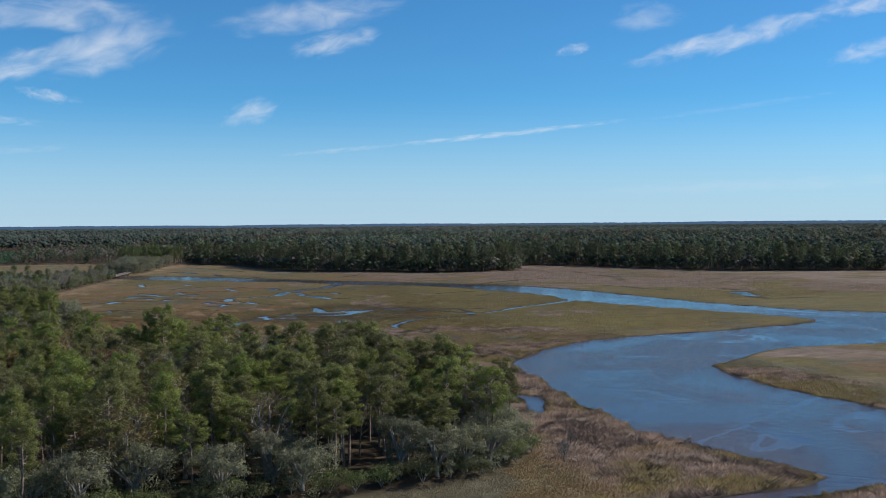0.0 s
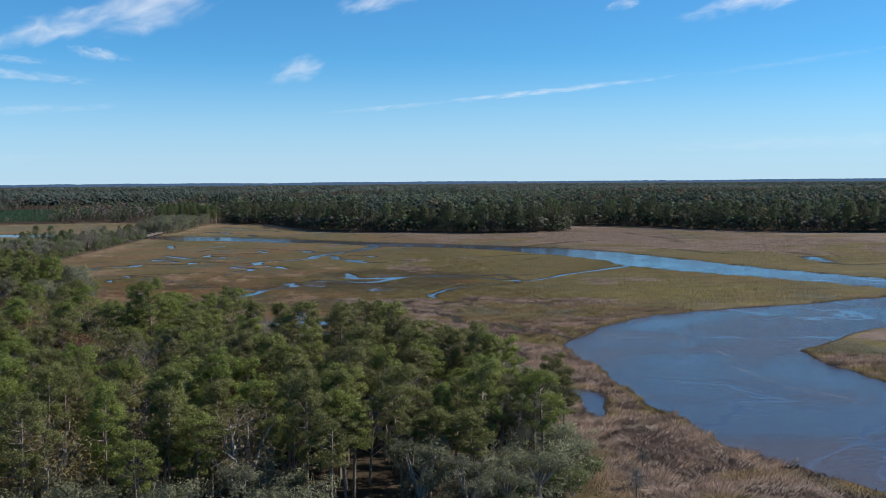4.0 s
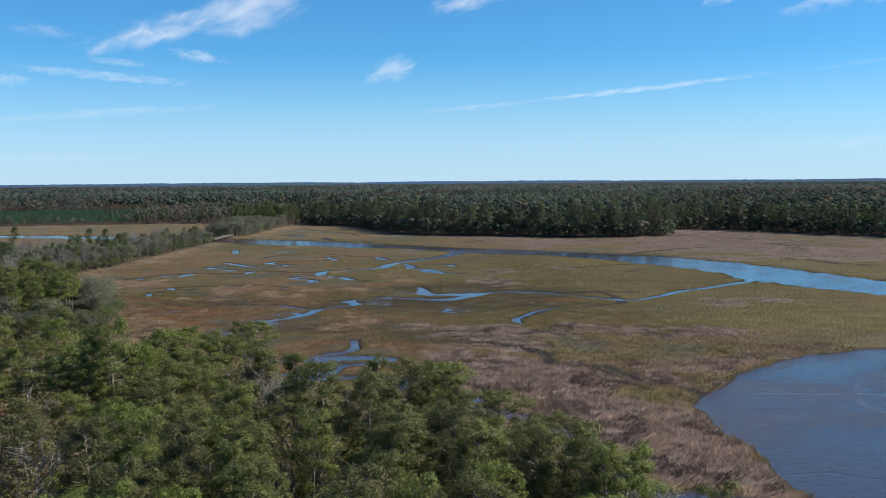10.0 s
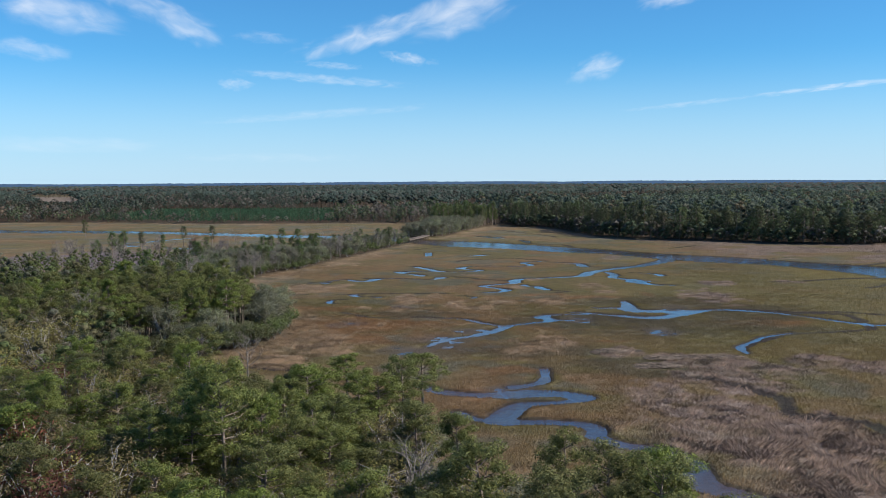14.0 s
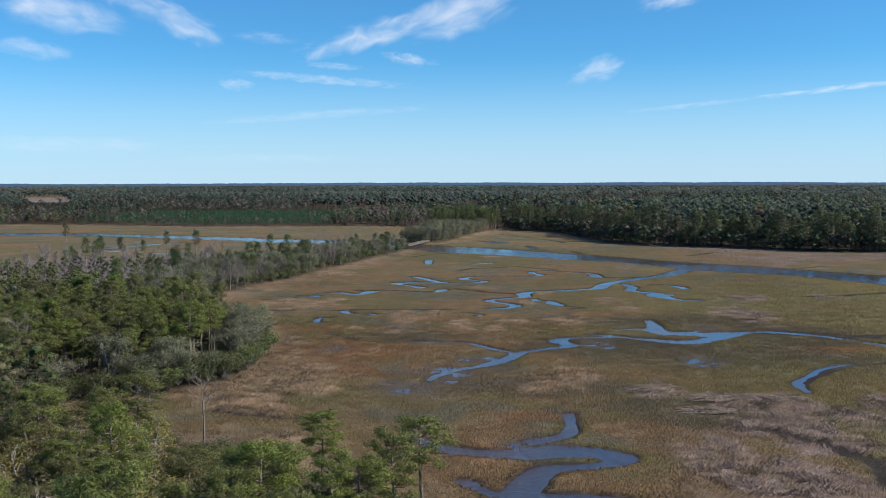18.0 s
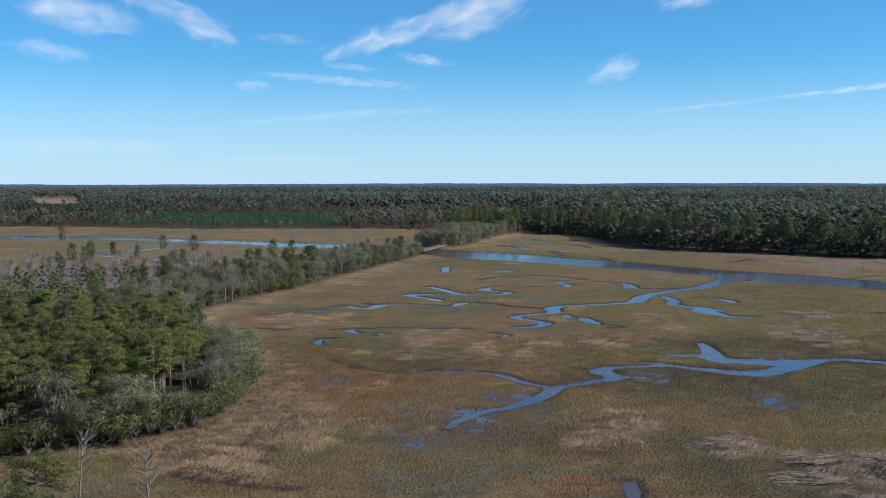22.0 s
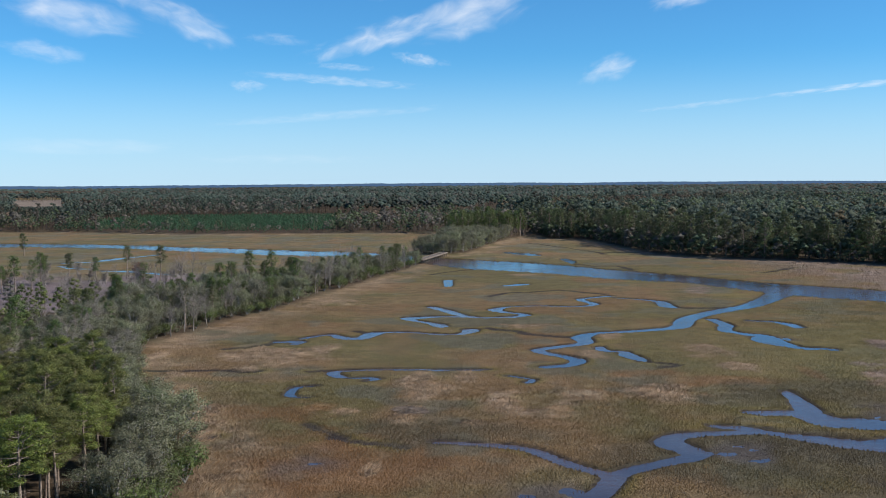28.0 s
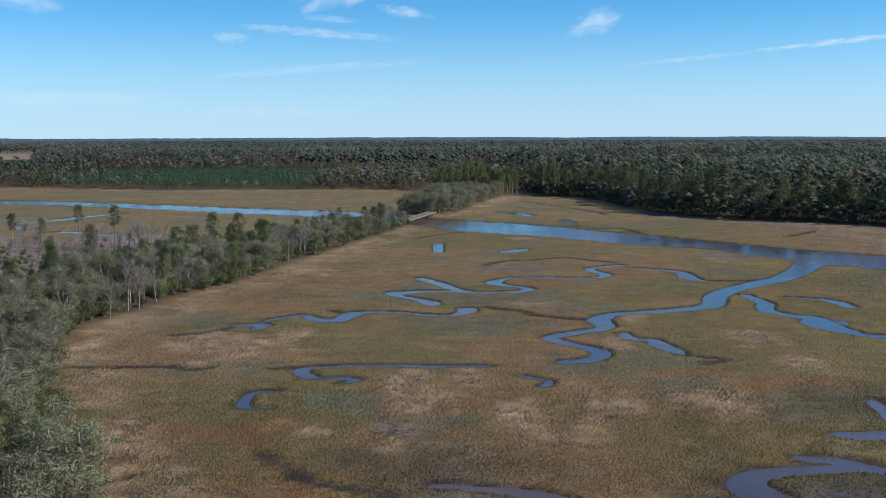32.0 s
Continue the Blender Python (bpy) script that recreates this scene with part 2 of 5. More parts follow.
CREEKS.append([(44, 751, 4), (44, 723, 3)])
CREEKS.append([(102, 485, 2), (105, 484, 4), (110, 484, 5), (113, 482, 6), (115, 476, 7), (121, 477, 4), (126, 473, 6), (131, 473, 6), (139, 478, 3)])
CREEKS.append([(116, 504, 1.5), (115, 492, 4), (114, 485, 5)])
CREEKS.append([(92, 474, 2), (100, 471, 3), (106, 466, 4), (113, 461, 5), (118, 459, 6), (125, 465, 5)])
DITCHES = []         # narrow cuts with a bare mud floor
DITCHES.append([(60, 684, 2.2), (68, 695, 2.2), (78, 698, 2.2), (91, 703, 2.2), (101, 694, 2.2), (107, 688, 2.2)])
DITCHES.append([(55, 599, 2.2), (59, 595, 2.2), (64, 592, 2.2), (67, 586, 2.2), (73, 582, 2.2), (80, 579, 2.2)])
DITCHES.append([(126, 645, 2), (133, 643, 2), (140, 644, 2)])
DITCHES.append([(95, 532, 1.4), (100, 535, 1.4), (91, 541, 1.4)])
DITCHES.append([(-32, 531, 1.3), (-28, 532, 1.3), (-23, 531, 1.3), (-17, 532, 1.3), (-12, 532, 1.3), (-6, 529, 1.3), (-3, 531, 1.3)])
DITCHES.append([(9, 530, 1.6), (14, 530, 1.6)])
DITCHES.append([(-19, 563, 1.6), (-15, 564, 1.6), (-10, 567, 1.6), (-7, 574, 1.6)])
DITCHES.append([(34, 775, 2), (44, 791, 2), (57, 804, 2)])
DITCHES.append([(15, 594, 2), (18, 590, 2)])
DITCHES.append([(16, 477, 1), (18, 473, 1), (21, 470, 1), (24, 467, 1)])
DITCHES.append([(-6, 464, 1.2), (-3, 465, 1.2), (0, 468, 1.2)])
DITCHES.append([(21, 467, 1), (26, 464, 1), (32, 462, 1), (35, 460, 1)])
DITCHES.append([(105, 363, 2), (109, 357, 2), (113, 351, 2), (115, 345, 2), (117, 341, 2), (115, 334, 2), (113, 326, 2), (118, 323, 2), (122, 321, 2), (125, 320, 2), (125, 314, 2)])
DITCHES.append([(138, 477, 2.6), (151, 479, 2.6), (166, 470, 2.6), (180, 470, 2.6), (193, 462, 2.6)])
DITCHES.append([(192, 566, 3), (201, 567, 3), (218, 574, 3), (234, 579, 3), (248, 580, 3)])
DITCHES.append([(104, 384, 2), (110, 386, 2)])
DITCHES.append([(106, 362, 1.8), (110, 355, 1.8), (114, 345, 1.8), (116, 340, 1.8), (114, 329, 1.8), (117, 325, 1.8), (124, 322, 1.8), (125, 313, 1.8), (126, 303, 1.8)])
DITCHES.append([(129, 299, 2.2), (130, 297, 2.2), (132, 293, 2.2), (133, 288, 2.2)])
DITCHES.append([(136, 476, 2.6), (150, 473, 2.6), (166, 467, 2.6), (181, 462, 2.6), (176, 434, 2.6)])
DITCHES.append([(127, 400, 2), (135, 411, 2), (148, 423, 2), (163, 427, 2), (175, 431, 2)])
DITCHES.append([(222, 540, 2.6), (236, 552, 2.6)])
DITCHES.append([(264, 641, 3.4), (282, 656, 3.4), (311, 673, 3.4), (336, 682, 3.4)])
DITCHES.append([(401, 763, 3.6), (399, 719, 3.6), (391, 670, 3.6), (376, 635, 3.6)])
DITCHES.append([(336, 590, 3.6), (344, 574, 3.6), (345, 550, 3.6), (351, 537, 3.6)])
DITCHES.append([(390, 532, 3.6), (384, 506, 3.6), (360, 461, 3.6), (367, 451, 3.6), (386, 448, 3.6)])
DITCHES.append([(2, 378, 0.8), (7, 376, 0.8), (13, 374, 0.8), (18, 372, 0.8), (22, 372, 0.8)])
DITCHES.append([(211, 673, 2), (230, 686, 2), (253, 701, 2)])
DITCHES.append([(113, 837, 2.4), (122, 820, 2.4), (135, 819, 2.4), (138, 792, 2.4)])
DITCHES.append([(199, 775, 2.2), (212, 789, 2.2), (222, 801, 2.2)])
DITCHES.append([(106, 1017, 2.2), (123, 972, 2.2), (139, 923, 2.2), (142, 903, 2.2)])
# grass islets in the pools: x, y, half length, half depth, turn
ISLETS = [(107, 469.5, 9, 2.4, -24), (120.5, 469, 4.2, 1.8, 8), (66, 349, 1.8, .8, 0)]
# shallow wet flats: x, y, radius
WET = [(50, 415, 13), (42, 402, 10), (60, 432, 9), (112, 430, 8), (62, 352, 6), (128, 478, 8), (137, 576, 7), (20, 452, 7), (93, 455, 6)]
# lodged straw and dead reed: x, y, half length, half depth
STRAW = [
    (54, 494, 5, 11.6), (61, 484, 8.3, 6.3), (71, 498, 6.4, 9.9), (68, 509, 4.1, 5.6), (90, 501, 7.8, 11.1), (97, 500, 3.9, 3.2), (113, 555, 6.8, 11.4), (114, 530, 5.3, 7.3),
    (68, 601, 10.2, 6.2), (91, 580, 3.8, 7.6), (81, 550, 5, 8.4), (147, 700, 8.3, 12), (81, 772, 8.3, 6.5), (36, 510, 7.5, 15.3), (46, 523, 4.4, 8), (35, 486, 3, 5.3),
    (-4, 553, 15.2, 15), (7, 559, 6.9, 13.5), (-7, 533, 6.2, 7.2), (21, 487, 3, 2.2), (-7, 481, 6.9, 14.4), (-35, 548, 3.3, 17), (-24, 520, 4.3, 16.2), (47, 477, 2.3, 2.3)]
STRAW += [
    (-7, 481, 6.9, 14.4), (-35, 548, 3.3, 17), (-24, 520, 4.3, 16.2), (47, 477, 2.3, 2.3), (-26, 601, 6.2, 5.1), (-4, 669, 12.8, 13.6), (34, 483, 3.4, 7.4), (9, 444, 2.8, 2.9),
    (30, 447, 1.8, 4.1), (-3, 464, 3.9, 5.3), (6, 417, 7.2, 16.9), (13, 421, 9.2, 13.2), (167, 559, 7.8, 10.3), (151, 515, 11.3, 23.2), (77, 411, 10.8, 11.8), (167, 563, 8.2, 11.8),
    (198, 564, 6.9, 7.3), (76, 413, 10.5, 11.1), (68, 397, 6, 4.1), (94, 395, 6.7, 7.6), (111, 387, 10.8, 6.5), (111, 362, 12.4, 19.9), (93, 345, 7.8, 11.8), (126, 375, 4, 5.9)]
STRAW += [
    (111, 387, 10.8, 6.5), (111, 362, 12.4, 19.9), (93, 345, 7.8, 11.8), (126, 375, 4, 5.9), (98, 322, 16.5, 22.3), (113, 368, 14.9, 22.1), (142, 379, 10.5, 10.1), (113, 315, 9.6, 13.4),
    (94, 296, 3.4, 4.2), (171, 361, 16.5, 11), (150, 370, 16.8, 12.6), (117, 379, 9.6, 9.7), (209, 424, 10.3, 12.9), (229, 424, 7.8, 11.2), (15, 406, 12.4, 24.4), (-4, 556, 11.7, 14.5),
    (12, 387, 7.7, 12.7), (7, 390, 10.9, 16.1), (23, 346, 7.3, 9.6), (18, 354, 4.7, 12.8)]
# russet grass: the same
RUST = [
    (7, 488, 15.1, 8.8), (18, 434, 13.2, 7.6), (3, 486, 5.1, 6.4), (90, 525, 11.1, 5.1), (129, 521, 2.9, 10.4), (107, 515, 14.1, 9.5), (94, 413, 7, 2.9), (63, 374, 8, 8),
    (150, 447, 15, 11.5), (57, 349, 6.9, 7.9), (25, 450, 19.2, 26.6), (24, 420, 12.2, 8.6)]
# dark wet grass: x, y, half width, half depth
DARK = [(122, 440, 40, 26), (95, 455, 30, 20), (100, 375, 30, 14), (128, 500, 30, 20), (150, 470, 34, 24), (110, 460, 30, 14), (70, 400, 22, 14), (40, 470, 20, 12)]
# gold-green new growth: the same
GOLD = [
    (89, 572, 6.4, 9.2), (156, 683, 14.5, 11), (134, 654, 9.7, 7.4), (91, 475, 8.4, 4.9), (123, 615, 4.3, 5.7), (124, 453, 8.7, 10.1), (134, 463, 4.5, 11.2), (98, 443, 14.8, 10.5),
    (81, 376, 8.1, 8.4), (64, 382, 6.3, 3.5), (130, 432, 14.2, 7), (59, 393, 4.7, 6.2), (137, 305, 2.4, 4.2), (127, 283, 4.3, 8.3), (122, 292, 4.5, 3.6), (183, 376, 13.1, 7.8),
    (201, 336, 9.6, 7.6), (205, 379, 22.3, 20.7), (231, 601, 23.1, 47), (110, 205, 5.1, 4.7), (120, 240, 2.6, 6.6), (124, 294, 8.5, 7), (137, 307, 2.2, 6.2), (223, 336, 15.6, 11.2)]
GOLD += [
    (120, 240, 2.6, 6.6), (124, 294, 8.5, 7), (137, 307, 2.2, 6.2), (223, 336, 15.6, 11.2), (228, 379, 36.2, 34.2), (205, 270, 5.3, 11.2), (205, 252, 5.9, 13.5), (177, 224, 6.9, 6.1),
    (93, 148, 8, 8), (103, 135, 9, 9), (88, 140, 6, 6), (160, 332, 8, 8), (285, 352, 8, 8), (75, 131, 9, 9), (50, 134, 9, 9)]
# woodland: the near point of land with its causeway, the far causeway, the far shores
WOOD_NEAR = rounded([(-320, 120), (-60, 140), (0, 150), (40, 151), (66, 155), (81, 168), (86, 190), (84, 210), (79, 228), (71, 244), (59, 253), (51, 264),
                     (48, 288), (38, 300), (26, 314), (18, 335), (3, 349), (-10, 358), (-30, 370), (-28, 384), (-8, 396), (2, 412), (3, 440), (-13, 480), (-31, 528), (-41, 562),
                     (-35, 591), (-27, 622), (-16, 650), (-7, 690), (8, 747), (23, 804), (30, 836), (16, 838), (0, 800), (-20, 756), (-48, 706), (-62, 660),
                     (-110, 640), (-200, 620), (-420, 560), (-500, 300)], closed=True, steps=3)
WOOD_CAUSEWAY = rounded([(40, 904), (60, 926), (70, 978), (88, 1045), (112, 1125), (112, 1180), (60, 1170), (46, 1130), (40, 1040), (32, 960), (26, 915)],
                        closed=True, steps=3)
WOOD_EAST = rounded([(118, 1140), (150, 1066), (166, 950), (174, 905), (200, 868), (246, 838), (296, 800), (367, 795), (380, 830), (414, 880), (462, 848),
                     (494, 760), (640, 650), (1500, 420), (2600, 1400), (1200, 2600), (120, 1900)], closed=True, steps=3)
WOOD_NORTH = rounded([(-900, 1330), (-341, 1226), (-222, 1178), (-122, 1166), (-16, 1172), (50, 1146), (110, 1170), (130, 1300), (130, 2600), (-1600, 2600)],
                     closed=True, steps=3)


def line_dist(x, y, lines, more):
    """Distance to the edge of the nearest winding line, negative within it; far places count as 45 m."""
    d = np.full(np.shape(x), 45.0)
    for ck in lines:
        c = rounded(ck, steps=4)
        m = np.nonzero((x > c[:, 0].min() - 20) & (x < c[:, 0].max() + 20) & (y > c[:, 1].min() - 20) & (y < c[:, 1].max() + 20))[0]
        if not len(m):
            continue
        xs, ys = x[m], y[m]
        best = np.full(xs.shape, 45.0)
        for i in range(len(c) - 1):
            q, t = seg_dist(xs, ys, c[i], c[i + 1])
            best = np.minimum(best, q - more - 0.5 * (c[i][2] + t * (c[i + 1][2] - c[i][2])))
        d[m] = np.minimum(d[m], best)
    return d


def patches(x, y, rows, soft, ragged):
    """How far places lie within ragged oval patches, 0 to 1."""
    k = np.zeros(np.shape(x))
    rag = (fbm(x, y, 6.0, 61) - 0.5) * ragged
    for cx, cy, a, b in rows:
        m = np.nonzero((np.abs(x - cx) < a * 2.2) & (np.abs(y - cy) < b * 2.2))[0]
        if len(m):
            k[m] = np.maximum(k[m], smooth(1.1, 1.1 - soft, np.hypot((x[m] - cx) / a, (y[m] - cy) / b) + rag[m]))
    return k


def water_dist(x, y):
    """Distance to the nearest bank, negative on water; and the width of the nearest creek's side."""
    shp = np.shape(x)
    wob = (fbm(x, y, 9.0, 5) - 0.5)
    d = poly_sd(x, y, RIVER) + wob * 5.0
    isl = -poly_sd(x, y, ISLET) + wob * 5.0
    d = np.maximum(d, isl)
    wob2 = (fbm(x, y, 4.0, 8, 2) - 0.5)
    d = np.minimum(d, line_dist(x, y, CREEKS, 0.0) + wob2 * 0.8)
    for cx, cy, a, b, turn in ISLETS:
        c, s = math.cos(radians(turn)), math.sin(radians(turn))
        u, v = ((x - cx) * c + (y - cy) * s) / a, ((y - cy) * c - (x - cx) * s) / b
        d = np.maximum(d, np.minimum((1.0 - np.hypot(u, v)) * b + wob2 * 0.8, 1.5))
    return d


def wood_dist(x, y):
    d = np.full(np.shape(x), 1e9)
    for p in (WOOD_NEAR, WOOD_CAUSEWAY, WOOD_EAST, WOOD_NORTH):
        d = np.minimum(d, poly_sd(x, y, p))
    return d


def far_rise(x, y):
    r = np.hypot(x - 40, y - 200)
    return 3.0 * smooth(2200, 4700, r) * (0.75 + 0.5 * vnoise(x, y, 900, 3))


def land(x, y):
    """Height, base colour and the distances for places on the ground."""
    wd, td = water_dist(x, y), wood_dist(x, y)
    fine, broad = fbm(x, y, 3.0, 21), fbm(x, y, 30.0, 31)
    wet = np.zeros(np.shape(x))
    for cx, cy, r in WET:
        wet = np.maximum(wet, smooth(r * 1.3, r * 0.3, np.hypot(x - cx, (y - cy) * 0.8) + (fbm(x, y, 7.0, 77) - 0.5) * r * 1.6))
    straw = patches(x, y, STRAW, 0.55, 1.7)
    dd = line_dist(x, y, DITCHES, 0.15) + (fbm(x, y, 3.0, 9, 2) - 0.5) * 1.1
    lump = fbm(x, y, 1.8, 23, 2)
    level = 0.21 + 0.12 * (fine - 0.5) + straw * (0.12 + 0.5 * fine * lump + 0.25 * (lump - 0.5))
    level = level * (1 - wet) + wet * 0.16 * (fbm(x, y, 2.2, 91, 2) - 0.40)
    z = -0.6 + (level + 0.6) * smooth(-1.0, 0.7, wd)
    z = z - 1.2 * smooth(-2, -12, wd)
    z = np.where(wd > 0.3, z - np.maximum(z - 0.03, 0.0) * smooth(0.7, -0.3, dd), z)
    dry = smooth(3.0, -9.0, td)
    z = z + 1.1 * dry * smooth(0.0, 6.0, wd) + far_rise(x, y)

    def tone(base, c, k):
        return base + (np.array(c) - base) * np.asarray(k)[..., None]

    rimd = np.minimum(wd, dd + 0.4)
    wisp = fbm(x * 0.55 + y * 0.2, y * 1.3, 2.4, 25, 3)
    col = np.ones(np.shape(x) + (3,)) * np.array((0.150, 0.112, 0.050))
    col = tone(col, (0.122, 0.104, 0.042), smooth(0.42, 0.56, broad))                      # olive cord grass
    col = tone(col, (0.165, 0.108, 0.050), 0.8 * smooth(0.55, 0.68, fbm(x, y, 38.0, 41)))  # russet
    col = tone(col, (0.106, 0.106, 0.066), 0.7 * smooth(0.56, 0.64, fbm(x, y, 22.0, 51)))  # grey green
    col = tone(col, (0.128, 0.110, 0.040), 0.7 * smooth(78, 125, x + 30 * (broad - 0.5)) * smooth(345, 375, y) * smooth(690, 560, y))
    col = tone(col, (0.168, 0.098, 0.042), 0.8 * patches(x, y, RUST, 0.6, 1.3))
    far_side = smooth(0, 12, x * 0.55 + y * 0.84 - (0.55 * 300 + 0.84 * 560)) * smooth(190, 240, x)
    reed = np.maximum(smooth(0.35, 0.45, fbm(x, y, 22.0, 81)) * smooth(330, 300, y) * smooth(76, 90, x) * smooth(160, 150, x), 0.85 * far_side * smooth(0.35, 0.48, fbm(x, y, 30.0, 83)))
    reed = np.maximum(reed, smooth(45, 10, wd) * smooth(0.42, 0.5, fbm(x, y, 26.0, 84)) * smooth(80, 110, x) * smooth(350, 310, y))
    col = tone(col, np.array((0.192, 0.148, 0.102)) * (0.60 + 0.8 * wisp)[..., None], reed)
    gold = np.maximum(0.7 * patches(x, y, GOLD, 0.7, 1.3), 0.8 * smooth(4.0, 1.0, rimd) * smooth(0.42, 0.58, fbm(x, y, 15.0, 71)))
    col = tone(col, (0.150, 0.126, 0.040), gold)
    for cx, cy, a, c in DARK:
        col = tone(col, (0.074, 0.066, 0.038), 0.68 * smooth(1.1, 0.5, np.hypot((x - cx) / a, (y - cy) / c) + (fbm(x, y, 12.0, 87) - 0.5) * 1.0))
    edge = 0.8 * smooth(20, 4, td + (fbm(x, y, 8.0, 63) - 0.5) * 14) * smooth(230, 300, y) * smooth(0.3, 0.45, fbm(x, y, 16.0, 65))
    straw = np.maximum(straw, edge)
    grey = (smooth(76, 92, x + 20 * (fine - 0.5)) * smooth(440, 400, y) + smooth(130, 150, x)).clip(0, 1)[..., None]
    hay = np.array((0.216, 0.160, 0.090)) * (1 - grey) + np.array((0.182, 0.142, 0.100)) * grey
    col = tone(col, hay * (0.66 + 0.72 * wisp)[..., None], straw * (0.55 + 0.45 * smooth(0.25, 0.55, wisp)))
    col = tone(col, (0.150, 0.122, 0.108), 1.0 * smooth(1.1, 0.6, np.hypot((x + 115) / 90, (y - 710) / 85) + (fbm(x, y, 18.0, 93) - 0.5) * 1.2))
    col = tone(col, (0.066, 0.058, 0.052), 0.7 * wet)
    col = tone(col, (0.038, 0.031, 0.023), np.maximum(smooth(1.5, 0.5, wd), smooth(0.8, 0.2, dd)))
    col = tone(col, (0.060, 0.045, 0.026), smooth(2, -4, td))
    col = tone(col, (0.19, 0.155, 0.105), ((y > 2140) & (y < 3080) & (x < -600)).astype(float))
    col = col * (0.70 + 0.44 * fine)[..., None] * np.array((1.02, 0.99, 1.18))
    return z, col, wd, td, straw, reed, wet, dd


# ---- materials ----
def material(name):
    m = bpy.data.materials.new(name)
    m.use_nodes = True
    return m, Nodes(m.node_tree)


def out(k, shader):
    k.n("ShaderNodeOutputMaterial", ins={"Surface": shader})


def leaf_material(name, base, dark, glow=0.5, tinted=False):
    """Foliage: two tones by leaf, a shift by tree, light coming through."""
    m, k = material(name)
    info = k.n("ShaderNodeObjectInfo").outputs["Random"]
    isl = k.n("ShaderNodeNewGeometry").outputs["Random Per Island"]
    c = k.mix(isl, (*dark, 1), (*base, 1))
    if tinted:
        c = k.n("ShaderNodeAttribute", attribute_name="tone").outputs["Color"]
    else:
        hsv = k.n("ShaderNodeHueSaturation", ins={"Hue": k.math("MULTIPLY_ADD", info, 0.05, 0.475),
                                                   "Saturation": k.math("MULTIPLY_ADD", info, 0.3, 0.85),
                                                   "Value": k.math("MULTIPLY_ADD", info, 0.5, 0.75), "Color": c})
        c = hsv.outputs[0]
    d = k.n("ShaderNodeBsdfPrincipled", ins={"Base Color": c, "Roughness": 0.75 if tinted else 0.62, "Specular IOR Level": 0.04 if tinted else 0.2})
    t = k.n("ShaderNodeBsdfTranslucent", ins={"Color": c})
    out(k, k.n("ShaderNodeMixShader", ins={0: glow, 1: d.outputs[0], 2: t.outputs[0]}).outputs[0])
    return m


def bark_material(name, base, dark, size=6.0):
    m, k = material(name)
    pos = k.n("ShaderNodeTexCoord").outputs["Object"]
    mp = k.n("ShaderNodeMapping", ins={"Vector": pos, "Scale": (1, 1, 0.25)})
    ns = k.n("ShaderNodeTexNoise", ins={"Vector": mp.outputs[0], "Scale": size, "Detail": 5.0})
    c = k.mix(k.ramp(ns.outputs[0], 0.35, 0.65), (*dark, 1), (*base, 1))
    bump = k.n("ShaderNodeBump", ins={"Strength": 0.6, "Distance": 0.05, "Height": ns.outputs[0]})
    out(k, k.n("ShaderNodeBsdfPrincipled", ins={"Base Color": c, "Roughness": 0.9, "Normal": bump.outputs[0]}).outputs[0])
    return m


def ground_material():
    m, k = material("marsh_ground")
    tone = k.n("ShaderNodeAttribute", attribute_name="tone").outputs["Color"]
    pos = k.n("ShaderNodeTexCoord").outputs["Object"]
    fine = k.n("ShaderNodeTexNoise", ins={"Vector": pos, "Scale": 1.3, "Detail": 7.0, "Roughness": 0.75})
    mid = k.n("ShaderNodeTexNoise", ins={"Vector": pos, "Scale": 0.16, "Detail": 4.0})
    v = k.math("MULTIPLY_ADD", fine.outputs[0], 1.5, 0.25)
    streak = k.n("ShaderNodeMapping", ins={"Vector": pos, "Rotation": (0, 0, 0.3), "Scale": (0.035, 0.11, 1)})
    band = k.n("ShaderNodeTexNoise", ins={"Vector": streak.outputs[0], "Scale": 1.0, "Detail": 5.0, "Roughness": 0.65, "Distortion": 0.8})
    v = k.math("MULTIPLY", v, k.math("MULTIPLY_ADD", mid.outputs[0], 0.4, 0.8))
    v = k.math("MULTIPLY", v, k.math("MULTIPLY_ADD", k.ramp(band.outputs[0], 0.3, 0.7), 0.25, 0.86))
    hue = k.n("ShaderNodeTexNoise", ins={"Vector": pos, "Scale": 0.05, "Detail": 4.0})
    tone = k.mix(k.math("MULTIPLY", k.ramp(hue.outputs[0], 0.45, 0.7), 0.3), tone, (0.085, 0.088, 0.05, 1))
    c = k.mix(1.0, tone, k.n("ShaderNodeCombineColor", ins={0: v, 1: v, 2: v}).outputs[0], "MULTIPLY")
    bump = k.n("ShaderNodeBump", ins={"Strength": 0.9, "Distance": 0.5, "Height": fine.outputs[0]})
    out(k, k.n("ShaderNodeBsdfPrincipled", ins={"Base Color": c, "Roughness": 0.95, "Specular IOR Level": 0.1, "Normal": bump.outputs[0]}).outputs[0])
    return m


